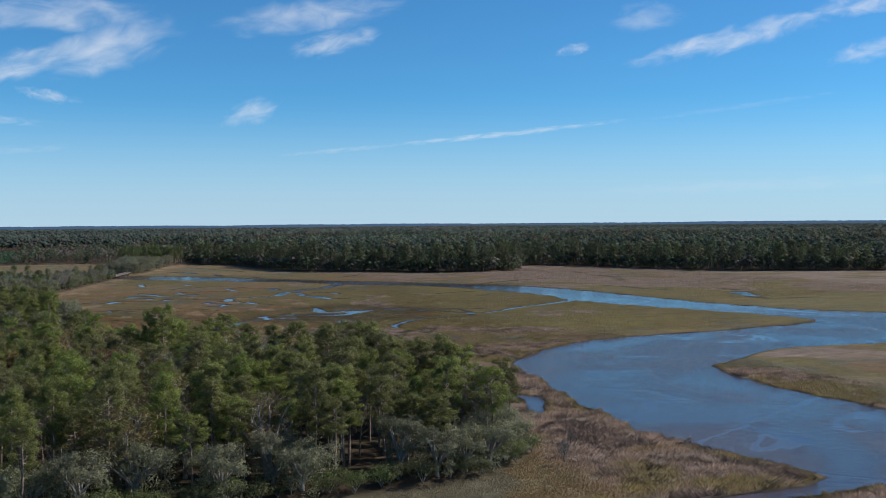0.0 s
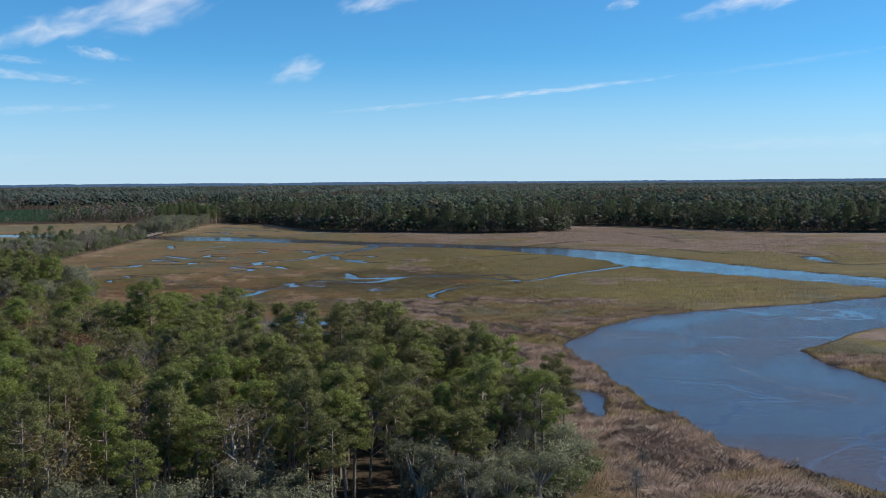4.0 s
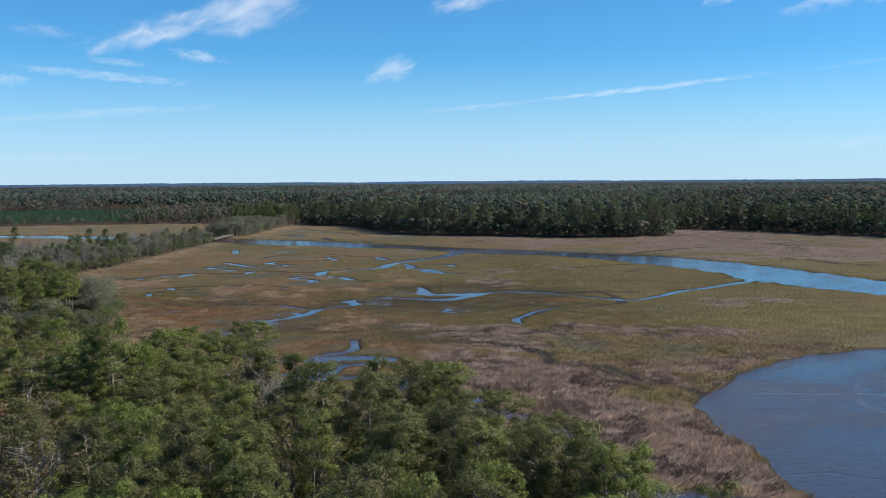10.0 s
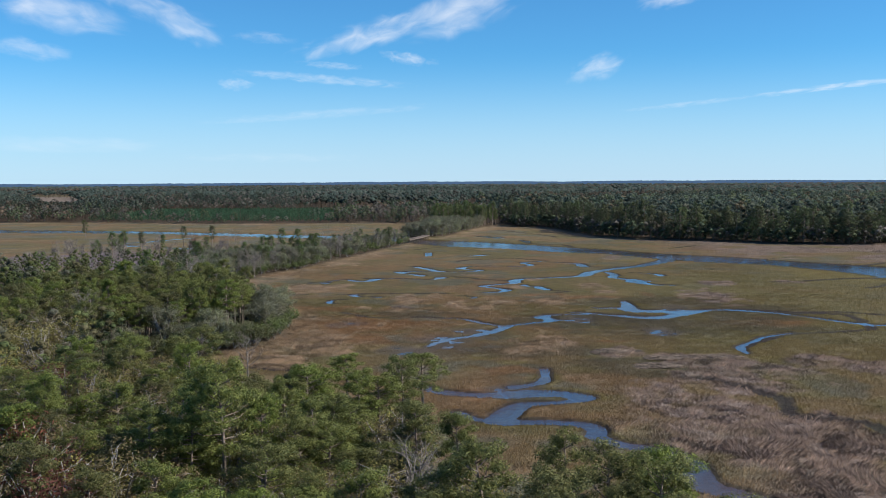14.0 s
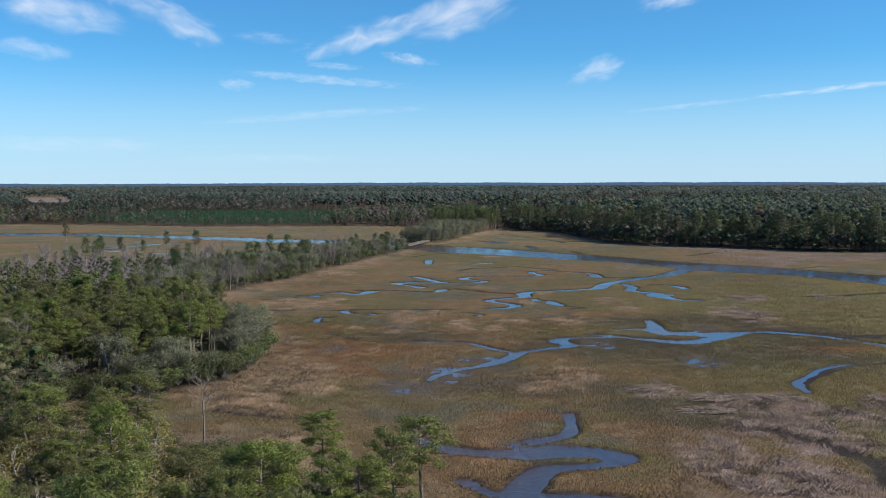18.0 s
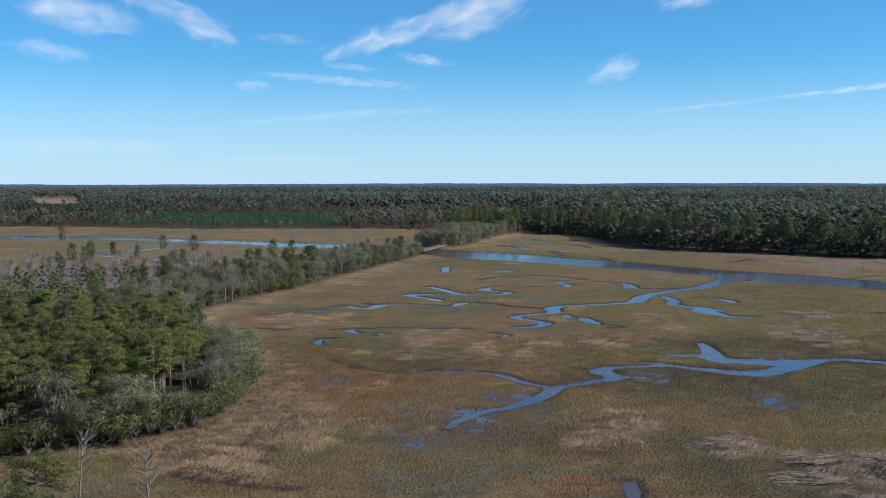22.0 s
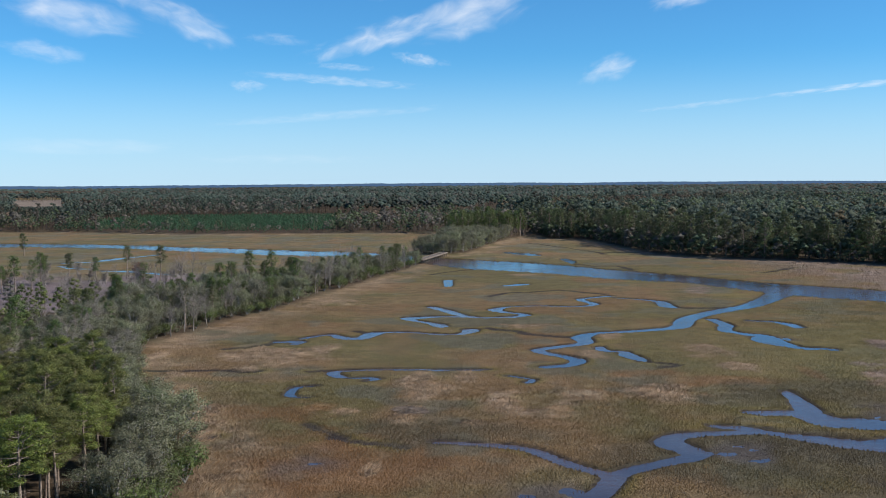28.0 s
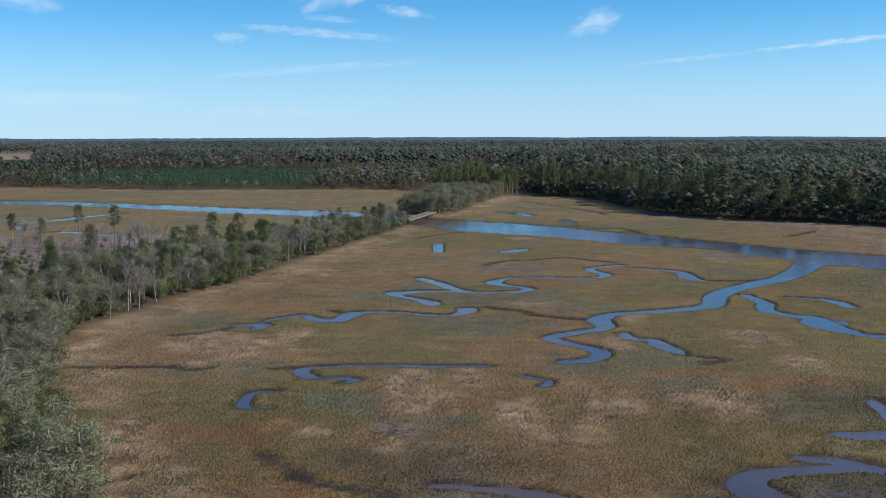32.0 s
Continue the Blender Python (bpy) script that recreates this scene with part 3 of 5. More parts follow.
def water_material():
    m, k = material("tidal_water")
    pos = k.n("ShaderNodeTexCoord").outputs["Object"]
    mp = k.n("ShaderNodeMapping", ins={"Vector": pos, "Rotation": (0, 0, 0.5), "Scale": (0.5, 1.3, 1)})
    a = k.n("ShaderNodeTexNoise", ins={"Vector": mp.outputs[0], "Scale": 0.8, "Detail": 7.0, "Roughness": 0.72})
    big = k.n("ShaderNodeTexNoise", ins={"Vector": pos, "Scale": 0.018, "Detail": 3.0, "Distortion": 1.2})
    line = k.n("ShaderNodeTexNoise", ins={"Vector": pos, "Scale": 0.012, "Detail": 4.0, "Distortion": 1.6})
    slick = k.ramp(k.math("ABSOLUTE", k.math("SUBTRACT", line.outputs[0], 0.5)), 0.002, 0.02)
    h = k.math("MULTIPLY", k.math("MULTIPLY", a.outputs[0], k.math("MULTIPLY_ADD", k.ramp(big.outputs[0], 0.35, 0.6), 0.6, 0.4)), k.math("MULTIPLY_ADD", slick, 0.85, 0.15))
    open_bend = k.ramp(k.n("ShaderNodeSeparateXYZ", ins={0: pos}).outputs[1], 420.0, 330.0)
    gust_map = k.n("ShaderNodeMapping", ins={"Vector": pos, "Rotation": (0, 0, 0.35), "Scale": (0.22, 0.85, 1)})
    gust = k.n("ShaderNodeTexNoise", ins={"Vector": gust_map.outputs[0], "Scale": 1.0, "Detail": 6.0, "Roughness": 0.7, "Distortion": 0.6})
    h = k.math("MULTIPLY", h, k.math("MULTIPLY_ADD", k.ramp(gust.outputs[0], 0.3, 0.7), 0.8, 0.55))
    h = k.math("MULTIPLY", h, k.math("MULTIPLY_ADD", open_bend, 0.5, 0.2))
    bump = k.n("ShaderNodeBump", ins={"Strength": 0.7, "Distance": 0.24, "Height": h})
    c = k.mix(k.ramp(big.outputs[0], 0.4, 0.65), (0.044, 0.037, 0.044, 1), (0.074, 0.055, 0.058, 1))
    out(k, k.n("ShaderNodeBsdfPrincipled", ins={"Base Color": c, "Roughness": 0.1, "IOR": 1.33, "Normal": bump.outputs[0]}).outputs[0])
    return m


GROUND, WATER = ground_material(), water_material()
PINE_LEAF = leaf_material("pine_needles", (0.278, 0.292, 0.098), (0.074, 0.092, 0.036))
OAK_LEAF = leaf_material("live_oak_leaves", (0.262, 0.266, 0.172), (0.122, 0.130, 0.084))
AUTUMN_LEAF = leaf_material("autumn_leaves", (0.29, 0.235, 0.105), (0.16, 0.14, 0.065))
RED_LEAF = leaf_material("red_leaves", (0.23, 0.095, 0.055), (0.12, 0.055, 0.034))
SHRUB_LEAF = leaf_material("shrub_leaves", (0.155, 0.175, 0.075), (0.08, 0.10, 0.042))
MIX_LEAF = leaf_material("woodland_leaves", (0.1, 0.1, 0.1), (0.05, 0.05, 0.05), 0.3, tinted=True)
NEAR_TONES = [(0.110, 0.130, 0.050), (0.086, 0.108, 0.044), (0.120, 0.138, 0.052), (0.078, 0.100, 0.044), (0.125, 0.116, 0.064), (0.094, 0.116, 0.048), (0.12, 0.124, 0.09)]
SHORE_LEAF = leaf_material("shore_pine_needles", (0.150, 0.172, 0.086), (0.072, 0.092, 0.048), 0.3)
SLIM_LEAF = leaf_material("slender_pine_needles", (0.135, 0.165, 0.066), (0.075, 0.098, 0.042), 0.4)
GRASS_LEAF = leaf_material("marsh_grass_blades", (0.1, 0.1, 0.1), (0.05, 0.05, 0.05), 0.5, tinted=True)
PINE_BARK = bark_material("pine_bark", (0.27, 0.215, 0.175), (0.11, 0.085, 0.07))
OAK_BARK = bark_material("oak_bark", (0.30, 0.28, 0.255), (0.145, 0.132, 0.118))
GREY_BARK = bark_material("weathered_bark", (0.25, 0.22, 0.195), (0.13, 0.112, 0.098))
TIMBER = bark_material("old_timber", (0.26, 0.21, 0.17), (0.10, 0.08, 0.065), 3.0)
DECK = bark_material("pale_deck", (0.20, 0.16, 0.13), (0.11, 0.088, 0.072), 3.0)


# ---- meshes ----
class Geo:
    """Triangles gathered from arrays."""

    def __init__(self):
        self.v, self.f, self.n, self.c, self.u = [], [], 0, [], []

    def add(self, v, f, col=None, nrm=None):
        v = np.asarray(v, float).reshape(-1, 3)
        if nrm is not None:
            self.u.append(nrm)
        self.v.append(v), self.f.append(np.asarray(f, np.int64).reshape(-1, 3) + self.n)
        if col is not None:
            self.c.append(np.broadcast_to(np.asarray(col, float), (len(v), 3)))
        self.n += len(v)

    def mesh(self, name, mat, shade=False):
        v, f = np.concatenate(self.v), np.concatenate(self.f)
        me = bpy.data.meshes.new(name)
        me.vertices.add(len(v)), me.loops.add(3 * len(f)), me.polygons.add(len(f))
        me.vertices.foreach_set("co", v.ravel().astype(np.float32))
        me.loops.foreach_set("vertex_index", f.ravel().astype(np.int32))
        me.polygons.foreach_set("loop_start", np.arange(0, 3 * len(f), 3, dtype=np.int32))
        me.polygons.foreach_set("use_smooth", np.full(len(f), shade))
        if self.c:
            at = me.color_attributes.new("tone", "FLOAT_COLOR", "POINT")
            rgba = np.ones((len(v), 4), np.float32)
            rgba[:, :3] = np.concatenate(self.c)
            at.data.foreach_set("color", rgba.ravel())
        me.update()
        me.validate()
        me.materials.append(mat)
        if self.u:
            at = me.attributes.new("custom_normal", "FLOAT_VECTOR", "POINT")
            at.data.foreach_set("vector", np.concatenate(self.u).ravel().astype(np.float32))
            me.update()
        return me


def part(name, me, parent, label="", kind=""):
    ob = new(name, me)
    ob.parent = parent
    tagged(ob, kind=kind)
    return tagged(ob, label)


def tube(g, pts, radii, sides=6, col=None):
    pts = np.asarray(pts, float)
    ring = []
    for i in range(len(pts)):
        d = pts[min(i + 1, len(pts) - 1)] - pts[max(i - 1, 0)]
        d = d / (np.linalg.norm(d) + 1e-9)
        ref = np.array((1.0, 0, 0)) if abs(d[0]) < 0.8 else np.array((0, 1.0, 0))
        a = np.cross(d, ref)
        a /= np.linalg.norm(a)
        b = np.cross(d, a)
        ang = np.arange(sides) * 2 * math.pi / sides
        ring.append(pts[i] + radii[i] * (np.cos(ang)[:, None] * a + np.sin(ang)[:, None] * b))
    f = []
    for i in range(len(pts) - 1):
        for s in range(sides):
            p, q = i * sides + s, i * sides + (s + 1) % sides
            f += [(p, q, q + sides), (p, q + sides, p + sides)]
    last = (len(pts) - 1) * sides
    f += [(last, last + s, last + s + 1) for s in range(1, sides - 1)]
    g.add(np.concatenate(ring), f, col)


def sprays(rng, centre, radius, flat, count, size, droop=0.0, slim=0.42, rough=0.3):
    """Leafy diamonds scattered through a rounded clump, facing mostly up and outwards."""
    d = rng.normal(size=(count, 3))
    d /= np.linalg.norm(d, axis=1)[:, None]
    r = radius * (0.45 + 0.6 * rng.random(count) ** 0.6)
    p = d * r[:, None] * np.array((1, 1, flat)) + centre
    nrm = d * 0.9 + np.array((0, 0, 0.5)) + rng.normal(size=(count, 3)) * 0.33
    nrm /= np.linalg.norm(nrm, axis=1)[:, None]
    a = np.cross(nrm, rng.normal(size=(count, 3)))
    a /= np.linalg.norm(a, axis=1)[:, None]
    b = np.cross(nrm, a)
    s = size * (0.6 + 0.8 * rng.random(count))[:, None]
    v = np.stack([p - a * s * 0.8 + b * s * slim, p - a * s * 0.8 - b * s * slim, p + a * s], 1)
    v[:, 2, 2] -= droop * s[:, 0]
    f = np.arange(count * 3).reshape(-1, 3)
    away = np.array((centre[0], centre[1], 0.0)) / (math.hypot(centre[0], centre[1]) + 1.0)
    u = d * 0.85 + away * 0.55 + np.array((0, 0, 0.22)) + rng.normal(size=(count, 3)) * rough
    u /= np.linalg.norm(u, axis=1)[:, None]
    return v.reshape(-1, 3), f, None, np.repeat(u, 3, axis=0)


def pine_meshes(seed, h=22.0, bare=0.5, spread=3.6, leaves=9000, size=0.18, leaf=None):
    rng = np.random.default_rng(seed)
    wood, green = Geo(), Geo()
    lean = rng.normal(size=2) * 0.5
    zs = np.linspace(0, 1, 8)
    line = np.stack([lean[0] * zs ** 2 + 0.15 * np.sin(zs * 5 + seed), lean[1] * zs ** 2 + 0.15 * np.cos(zs * 4), zs * h * 0.96], 1)
    tube(wood, line, 0.27 * (1 - zs) ** 0.6 + 0.03, 7)
    limbs = 30
    clumps = []
    for i in range(limbs):
        t = bare + (0.98 - bare) * (i + rng.random() * 0.8) / limbs
        base = np.array([np.interp(t, zs, line[:, k]) for k in range(3)])
        ang = i * 2.4 + rng.normal() * 0.5
        u = (t - bare) / (1 - bare)
        ln = spread * math.sqrt(max(0.04, 1.0 - (0.93 * u - 0.12) ** 2 * 1.35)) * (0.62 + 0.38 * min(1, u * 3.0)) * (0.55 + 0.55 * rng.random())
        up = 0.12 + 0.75 * u
        tip = base + np.array((math.cos(ang) * ln, math.sin(ang) * ln, ln * up + rng.normal() * 0.25))
        mid = (base + tip) / 2 + np.array((0, 0, -0.12 * ln))
        tube(wood, [base, mid, tip], [0.085, 0.055, 0.02], 4)
        clumps.append((tip, 0.78 + 0.45 * rng.random()))
        for _ in range(2):
            side = np.array((-math.sin(ang), math.cos(ang), 0.1)) * rng.uniform(-1, 1) * ln * 0.45
            q = base + (tip - base) * rng.uniform(0.45, 0.95)
            clumps.append((q + side + (0, 0, 0.2), 0.55 + 0.4 * rng.random()))
    clumps.append((line[-1] + (0, 0, 0.2), 0.8))
    clumps.append((line[-1] + (0.4, -0.3, -0.6), 0.9))
    for k in range(5):      # dead stubs under the crown
        t = bare * (0.55 + 0.4 * rng.random())
        base = np.array([np.interp(t, zs, line[:, q]) for q in range(3)])
        ang = rng.random() * 6.3
        tube(wood, [base, base + np.array((math.cos(ang), math.sin(ang), 0.2)) * (0.6 + rng.random())], [0.05, 0.015], 3)
    per = int(leaves / len(clumps))
    for c, r in clumps:
        green.add(*sprays(rng, c, r, 0.68, max(8, int(per * r * 1.5)), size, 0.0, 0.30, 0.42))
    return wood.mesh("trunk", PINE_BARK, True), green.mesh("crown", leaf or PINE_LEAF, True)


def oak_meshes(seed, h=11.0, spread=6.0, leaves=6600, leaf=None, moss=150):
    rng = np.random.default_rng(seed)
    wood, green, limbs = Geo(), Geo(), []
    fork = h * 0.2
    tube(wood, [(0, 0, 0), (0.15, 0.1, fork * 0.5), (0.1, 0, fork * 1.1)], [0.5, 0.42, 0.36], 8)
    clumps = []
    for i in range(9):
        ang = i * 2.4 + rng.normal() * 0.3
        reach = spread * (0.35 + 0.6 * rng.random())
        top = h * (0.55 + 0.4 * (1 - reach / spread) + 0.1 * rng.random())
        d = np.array((math.cos(ang), math.sin(ang), 0))
        p0 = np.array((0.1, 0, fork))
        p1 = p0 + d * reach * 0.4 + (0, 0, (top - fork) * 0.45)
        p1 += rng.normal(size=3) * 0.35
        p2 = p0 + d * reach * 0.8 + (0, 0, (top - fork) * 0.8) + rng.normal(size=3) * 0.3
        p3 = p0 + d * reach + (0, 0, top - fork)
        if i % 3 == 0 or not moss and i == 0:
            limb = Geo()
            limbs.append(limb)
        if not moss:
            limb = wood
        tube(limb, [p0, p1, p2, p3], [0.26, 0.19, 0.11, 0.04], 5)
        clumps += [(p3, 1.6 + 0.5 * rng.random()), ((p2 + p3) / 2 + rng.normal(size=3) * 0.7, 1.4)]
        clumps.append((p3 * (1.0, 1.0, 0.5) + rng.normal(size=3) * 0.5, 1.5))
        clumps.append((p3 * (0.95, 0.95, 0.24) + rng.normal(size=3) * 0.4, 1.4))
        for j in range(4):
            b = p1 + (p3 - p1) * rng.random()
            e = b + rng.normal(size=3) * (1.5, 1.5, 0.6) + d * 0.8 + (0, 0, 0.9)
            tube(limb, [b, (b + e) / 2 + rng.normal(size=3) * 0.25, e], [0.08, 0.055, 0.02], 4)
            clumps.append((e, 1.0 + 0.6 * rng.random()))
    per = leaves / len(clumps)
    for c, r in clumps:
        green.add(*sprays(rng, c, r, 0.7, max(6, int(per * r / 1.2)), 0.2))
    wm, gm = wood.mesh("trunk", OAK_BARK, True), green.mesh("crown", leaf or OAK_LEAF, True)
    if not moss:
        return wm, gm
    lm = [q.mesh("limb", OAK_BARK, True) for q in limbs]
    hang = Geo()
    for _ in range(moss):
        c, r = clumps[rng.integers(len(clumps))]
        p = c + rng.normal(size=3) * r * 0.6 - (0, 0, r * 0.3)
        ln, a = 0.5 + 0.9 * rng.random(), rng.random() * 3.14
        wdt = np.array((math.cos(a), math.sin(a), 0)) * 0.06
        hang.add([p - wdt, p + wdt, p + (0.05, 0, -ln)], [(0, 1, 2)])
    return (wm, gm, hang.mesh("moss", MOSS), *lm)


def bare_meshes(seed, h=12.0, twig=True):
    rng = np.random.default_rng(seed)
    wood, fine = Geo(), Geo()
    zs = np.linspace(0, 1, 6)
    line = np.stack([0.4 * np.sin(zs * 3 + seed), 0.4 * np.sin(zs * 2.3 + 2 * seed), zs * h], 1)
    tube(wood, line, 0.2 * (1 - zs) + 0.03, 6)
    for i in range(18):
        t = 0.3 + 0.65 * (i + rng.random()) / 18
        b = np.array([np.interp(t, zs, line[:, k]) for k in range(3)])
        ang, ln = i * 2.4 + rng.normal() * 0.4, h * 0.28 * (1.15 - 0.6 * t) * (0.6 + 0.7 * rng.random())
        d = np.array((math.cos(ang), math.sin(ang), 0.75))
        m, e = b + d * ln * 0.5 + rng.normal(size=3) * 0.2, b + d * ln + (0, 0, 0.3 * ln)
        tube(fine, [b, m, e], [0.075, 0.05, 0.02], 4)
        for j in range(9 if twig else 3):
            q = b + (e - b) * (0.3 + 0.7 * rng.random())
            r = q + rng.normal(size=3) * 0.8 + d * 0.5
            tube(fine, [q, r], [0.035, 0.012], 3)
    return wood.mesh("trunk", GREY_BARK, True), fine.mesh("branching", GREY_BARK)


def shrub_meshes(seed, h=3.2, leaves=800):
    rng = np.random.default_rng(seed)
    wood, green = Geo(), Geo()
    for i in range(6):
        a = i * 1.05
        e = np.array((math.cos(a) * h * 0.35, math.sin(a) * h * 0.35, h * (0.5 + 0.3 * rng.random())))
        tube(wood, [(0, 0, 0), e * 0.5 + rng.normal(size=3) * 0.1, e], [0.07, 0.05, 0.02], 4)
        green.add(*sprays(rng, e, h * 0.34, 0.9, leaves // 7, 0.17))
    green.add(*sprays(rng, np.array((0, 0, h * 0.55)), h * 0.45, 0.9, leaves // 7, 0.17))
    return wood.mesh("stem", OAK_BARK, True), green.mesh("crown", SHRUB_LEAF, True)


mm, k_ = material("hanging_moss")
ns_ = k_.n("ShaderNodeTexNoise", ins={"Scale": 3.0})
out(k_, k_.n("ShaderNodeBsdfPrincipled", ins={"Base Color": k_.mix(ns_.outputs[0], (0.17, 0.175, 0.15, 1), (0.27, 0.275, 0.245, 1)), "Roughness": 0.9}).outputs[0])
MOSS = mm

# ---- ground and water ----
def stretch(lo, hi, step, out_lo, out_hi, grow=1.12, most=90):
    """Grid lines: even between lo and hi, ever wider outside."""
    mid = list(np.arange(lo, hi + 0.01, step))
    s, x = step, hi
    right = []
    while x < out_hi:
        s = min(s * grow, most)
        x += s
        right.append(x)
    s, x, left = step, lo, []
    while x > out_lo:
        s = min(s * grow, most)
        x -= s
        left.append(x)
    return np.array(left[::-1] + mid + right)


gx = stretch(-30, 160, 1.15, -4900, 4900, 1.026)
gy = stretch(125, 690, 1.25, -900, 5300, 1.025)
X, Y = np.meshgrid(gx, gy)
x_, y_ = X.ravel(), Y.ravel()
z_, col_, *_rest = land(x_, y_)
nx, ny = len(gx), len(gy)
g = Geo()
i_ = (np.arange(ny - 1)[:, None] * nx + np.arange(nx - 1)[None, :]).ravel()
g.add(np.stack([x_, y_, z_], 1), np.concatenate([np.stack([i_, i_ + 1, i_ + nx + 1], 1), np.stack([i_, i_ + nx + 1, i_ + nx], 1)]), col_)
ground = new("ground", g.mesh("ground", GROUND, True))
tagged(ground, "brown and olive salt marsh flats cut by winding tidal creeks", "ground", kind="structure")
me = bpy.data.meshes.new("water")
me.from_pydata([(-900, -300, 0), (1300, -300, 0), (1300, 1500, 0), (-900, 1500, 0)], [], [(0, 1, 2, 3)])
me.materials.append(WATER)
tagged(new("water", me), "calm blue tidal river with winding creeks through marsh", "river", kind="structure")

# ---- trees as things ----
rs = np.random.default_rng(7)


def scatter(x0, x1, y0, y1, step, seed, jitter=0.42):
    r = np.random.default_rng(seed)
    a, b = np.meshgrid(np.arange(x0, x1, step), np.arange(y0, y1, step))
    a = a + (np.arange(a.shape[0]) % 2)[:, None] * step * 0.5
    return (a + r.uniform(-jitter, jitter, a.shape) * step).ravel(), (b + r.uniform(-jitter, jitter, a.shape) * step).ravel()


def tree_kind(name, sets, names, label, category, group, labels=()):
    """One prototype for each set of meshes, parked as the first thing of its kind when placed."""
    protos = []
    for meshes in sets:
        top = bpy.data.objects.new(name, None)
        protos.append((top, meshes))
    return dict(name=name, protos=protos, names=names, label=label, category=category, group=group, made={})


def plant(kind, i, x, y, z, turn, size, tall=1.0, label=""):
    i = i % len(kind["protos"])
    m = pose(x, y, z, 0, 0, turn)
    top = new(kind["name"])
    top.matrix_world = m
    top.scale = (size, size, size * tall)
    top.empty_display_size = 0.5
    for nm, me in zip(kind["names"], kind["protos"][i][1]):
        if me:
            part(nm, me, top, kind="stuff" if nm in ("moss", "branching", "stem") else "")
    return tagged(top, label or kind["label"], kind["category"], kind["group"])


PINE_TALL = (21, 22, 19, 23, 20, 18, 21)
PINE = tree_kind("pine_tree", [pine_meshes(s, h, b, sp) for s, h, b, sp in
                               ((1, 21, .50, 3.9), (2, 22, .56, 4.3), (3, 19, .46, 3.6), (4, 23, .6, 3.7), (5, 20, .54, 4.8), (6, 18, .44, 3.8), (8, 21, .56, 3.2))],
                 ("trunk", "crown"), "tall loblolly pine with bare trunk and dark green needles", "tree", "pines on the wooded point")
YOUNG = tree_kind("slender_pine", [pine_meshes(s, h, b, sp, 2100, 0.24, SLIM_LEAF) for s, h, b, sp in ((61, 15, .35, 2.4), (62, 16, .5, 2.3), (63, 13, .3, 2.3), (64, 18, .55, 2.7))],
                  ("trunk", "crown"), "slender open-crowned pine on the narrow causeway", "tree", "slender pines along the causeway")
OAK = tree_kind("live_oak", [oak_meshes(s, h, sp) for s, h, sp in ((11, 11, 6), (12, 12, 6.6), (13, 9.5, 5.4), (14, 13, 6.0))],
                ("trunk", "crown", "moss", *["limb"] * 3), "spreading live oak, grey-green leaves hung with moss", "tree", "live oaks along the marsh edge")
AUTUMN = tree_kind("autumn_tree", [oak_meshes(s, h, sp, 2300, AUTUMN_LEAF, 0) for s, h, sp in ((21, 14, 4.2), (22, 15, 4.6), (23, 13, 3.8))],
                   ("trunk", "crown"), "broadleaf tree with thin yellow-brown autumn leaves", "tree", "autumn trees in the woods")
RED = tree_kind("red_maple", [oak_meshes(31, 13, 3.6, 1800, RED_LEAF, 0), oak_meshes(32, 12, 3.4, 1800, RED_LEAF, 0)],
                ("trunk", "crown"), "small maple with rust-red autumn leaves among pines", "tree", "red maples in the woods")
BARE = tree_kind("bare_tree", [bare_meshes(s, h) for s, h in ((41, 12), (42, 13.5), (43, 10))],
                 ("trunk", "branching"), "leafless grey tree with fine pale twigs", "tree", "bare trees in the woods")
SHRUB = tree_kind("shrub", [shrub_meshes(s, h) for s, h in ((51, 3.2), (52, 2.6), (53, 4.0))],
                  ("stem", "crown"), "rounded dark green shrub at the foot of the woods", "shrub", "shrubs along the marsh edge")

NORTH_PINE = dict(PINE, name="marsh_edge_pine", label="green pine with full rounded crown beside the marsh", group="pines on the northern point")
tally = {}
leftover = []


def grow(kind, i, x, y, size, tall=1.0, limit=290, label=""):
    n = tally.get(kind["name"], 0)
    if n >= limit:
        leftover.append((kind["name"], x, y, size))
        return
    tally[kind["name"]] = n + 1
    plant(kind, i, x, y, 0.9, float(rs.random() * 360), size, tall, label)


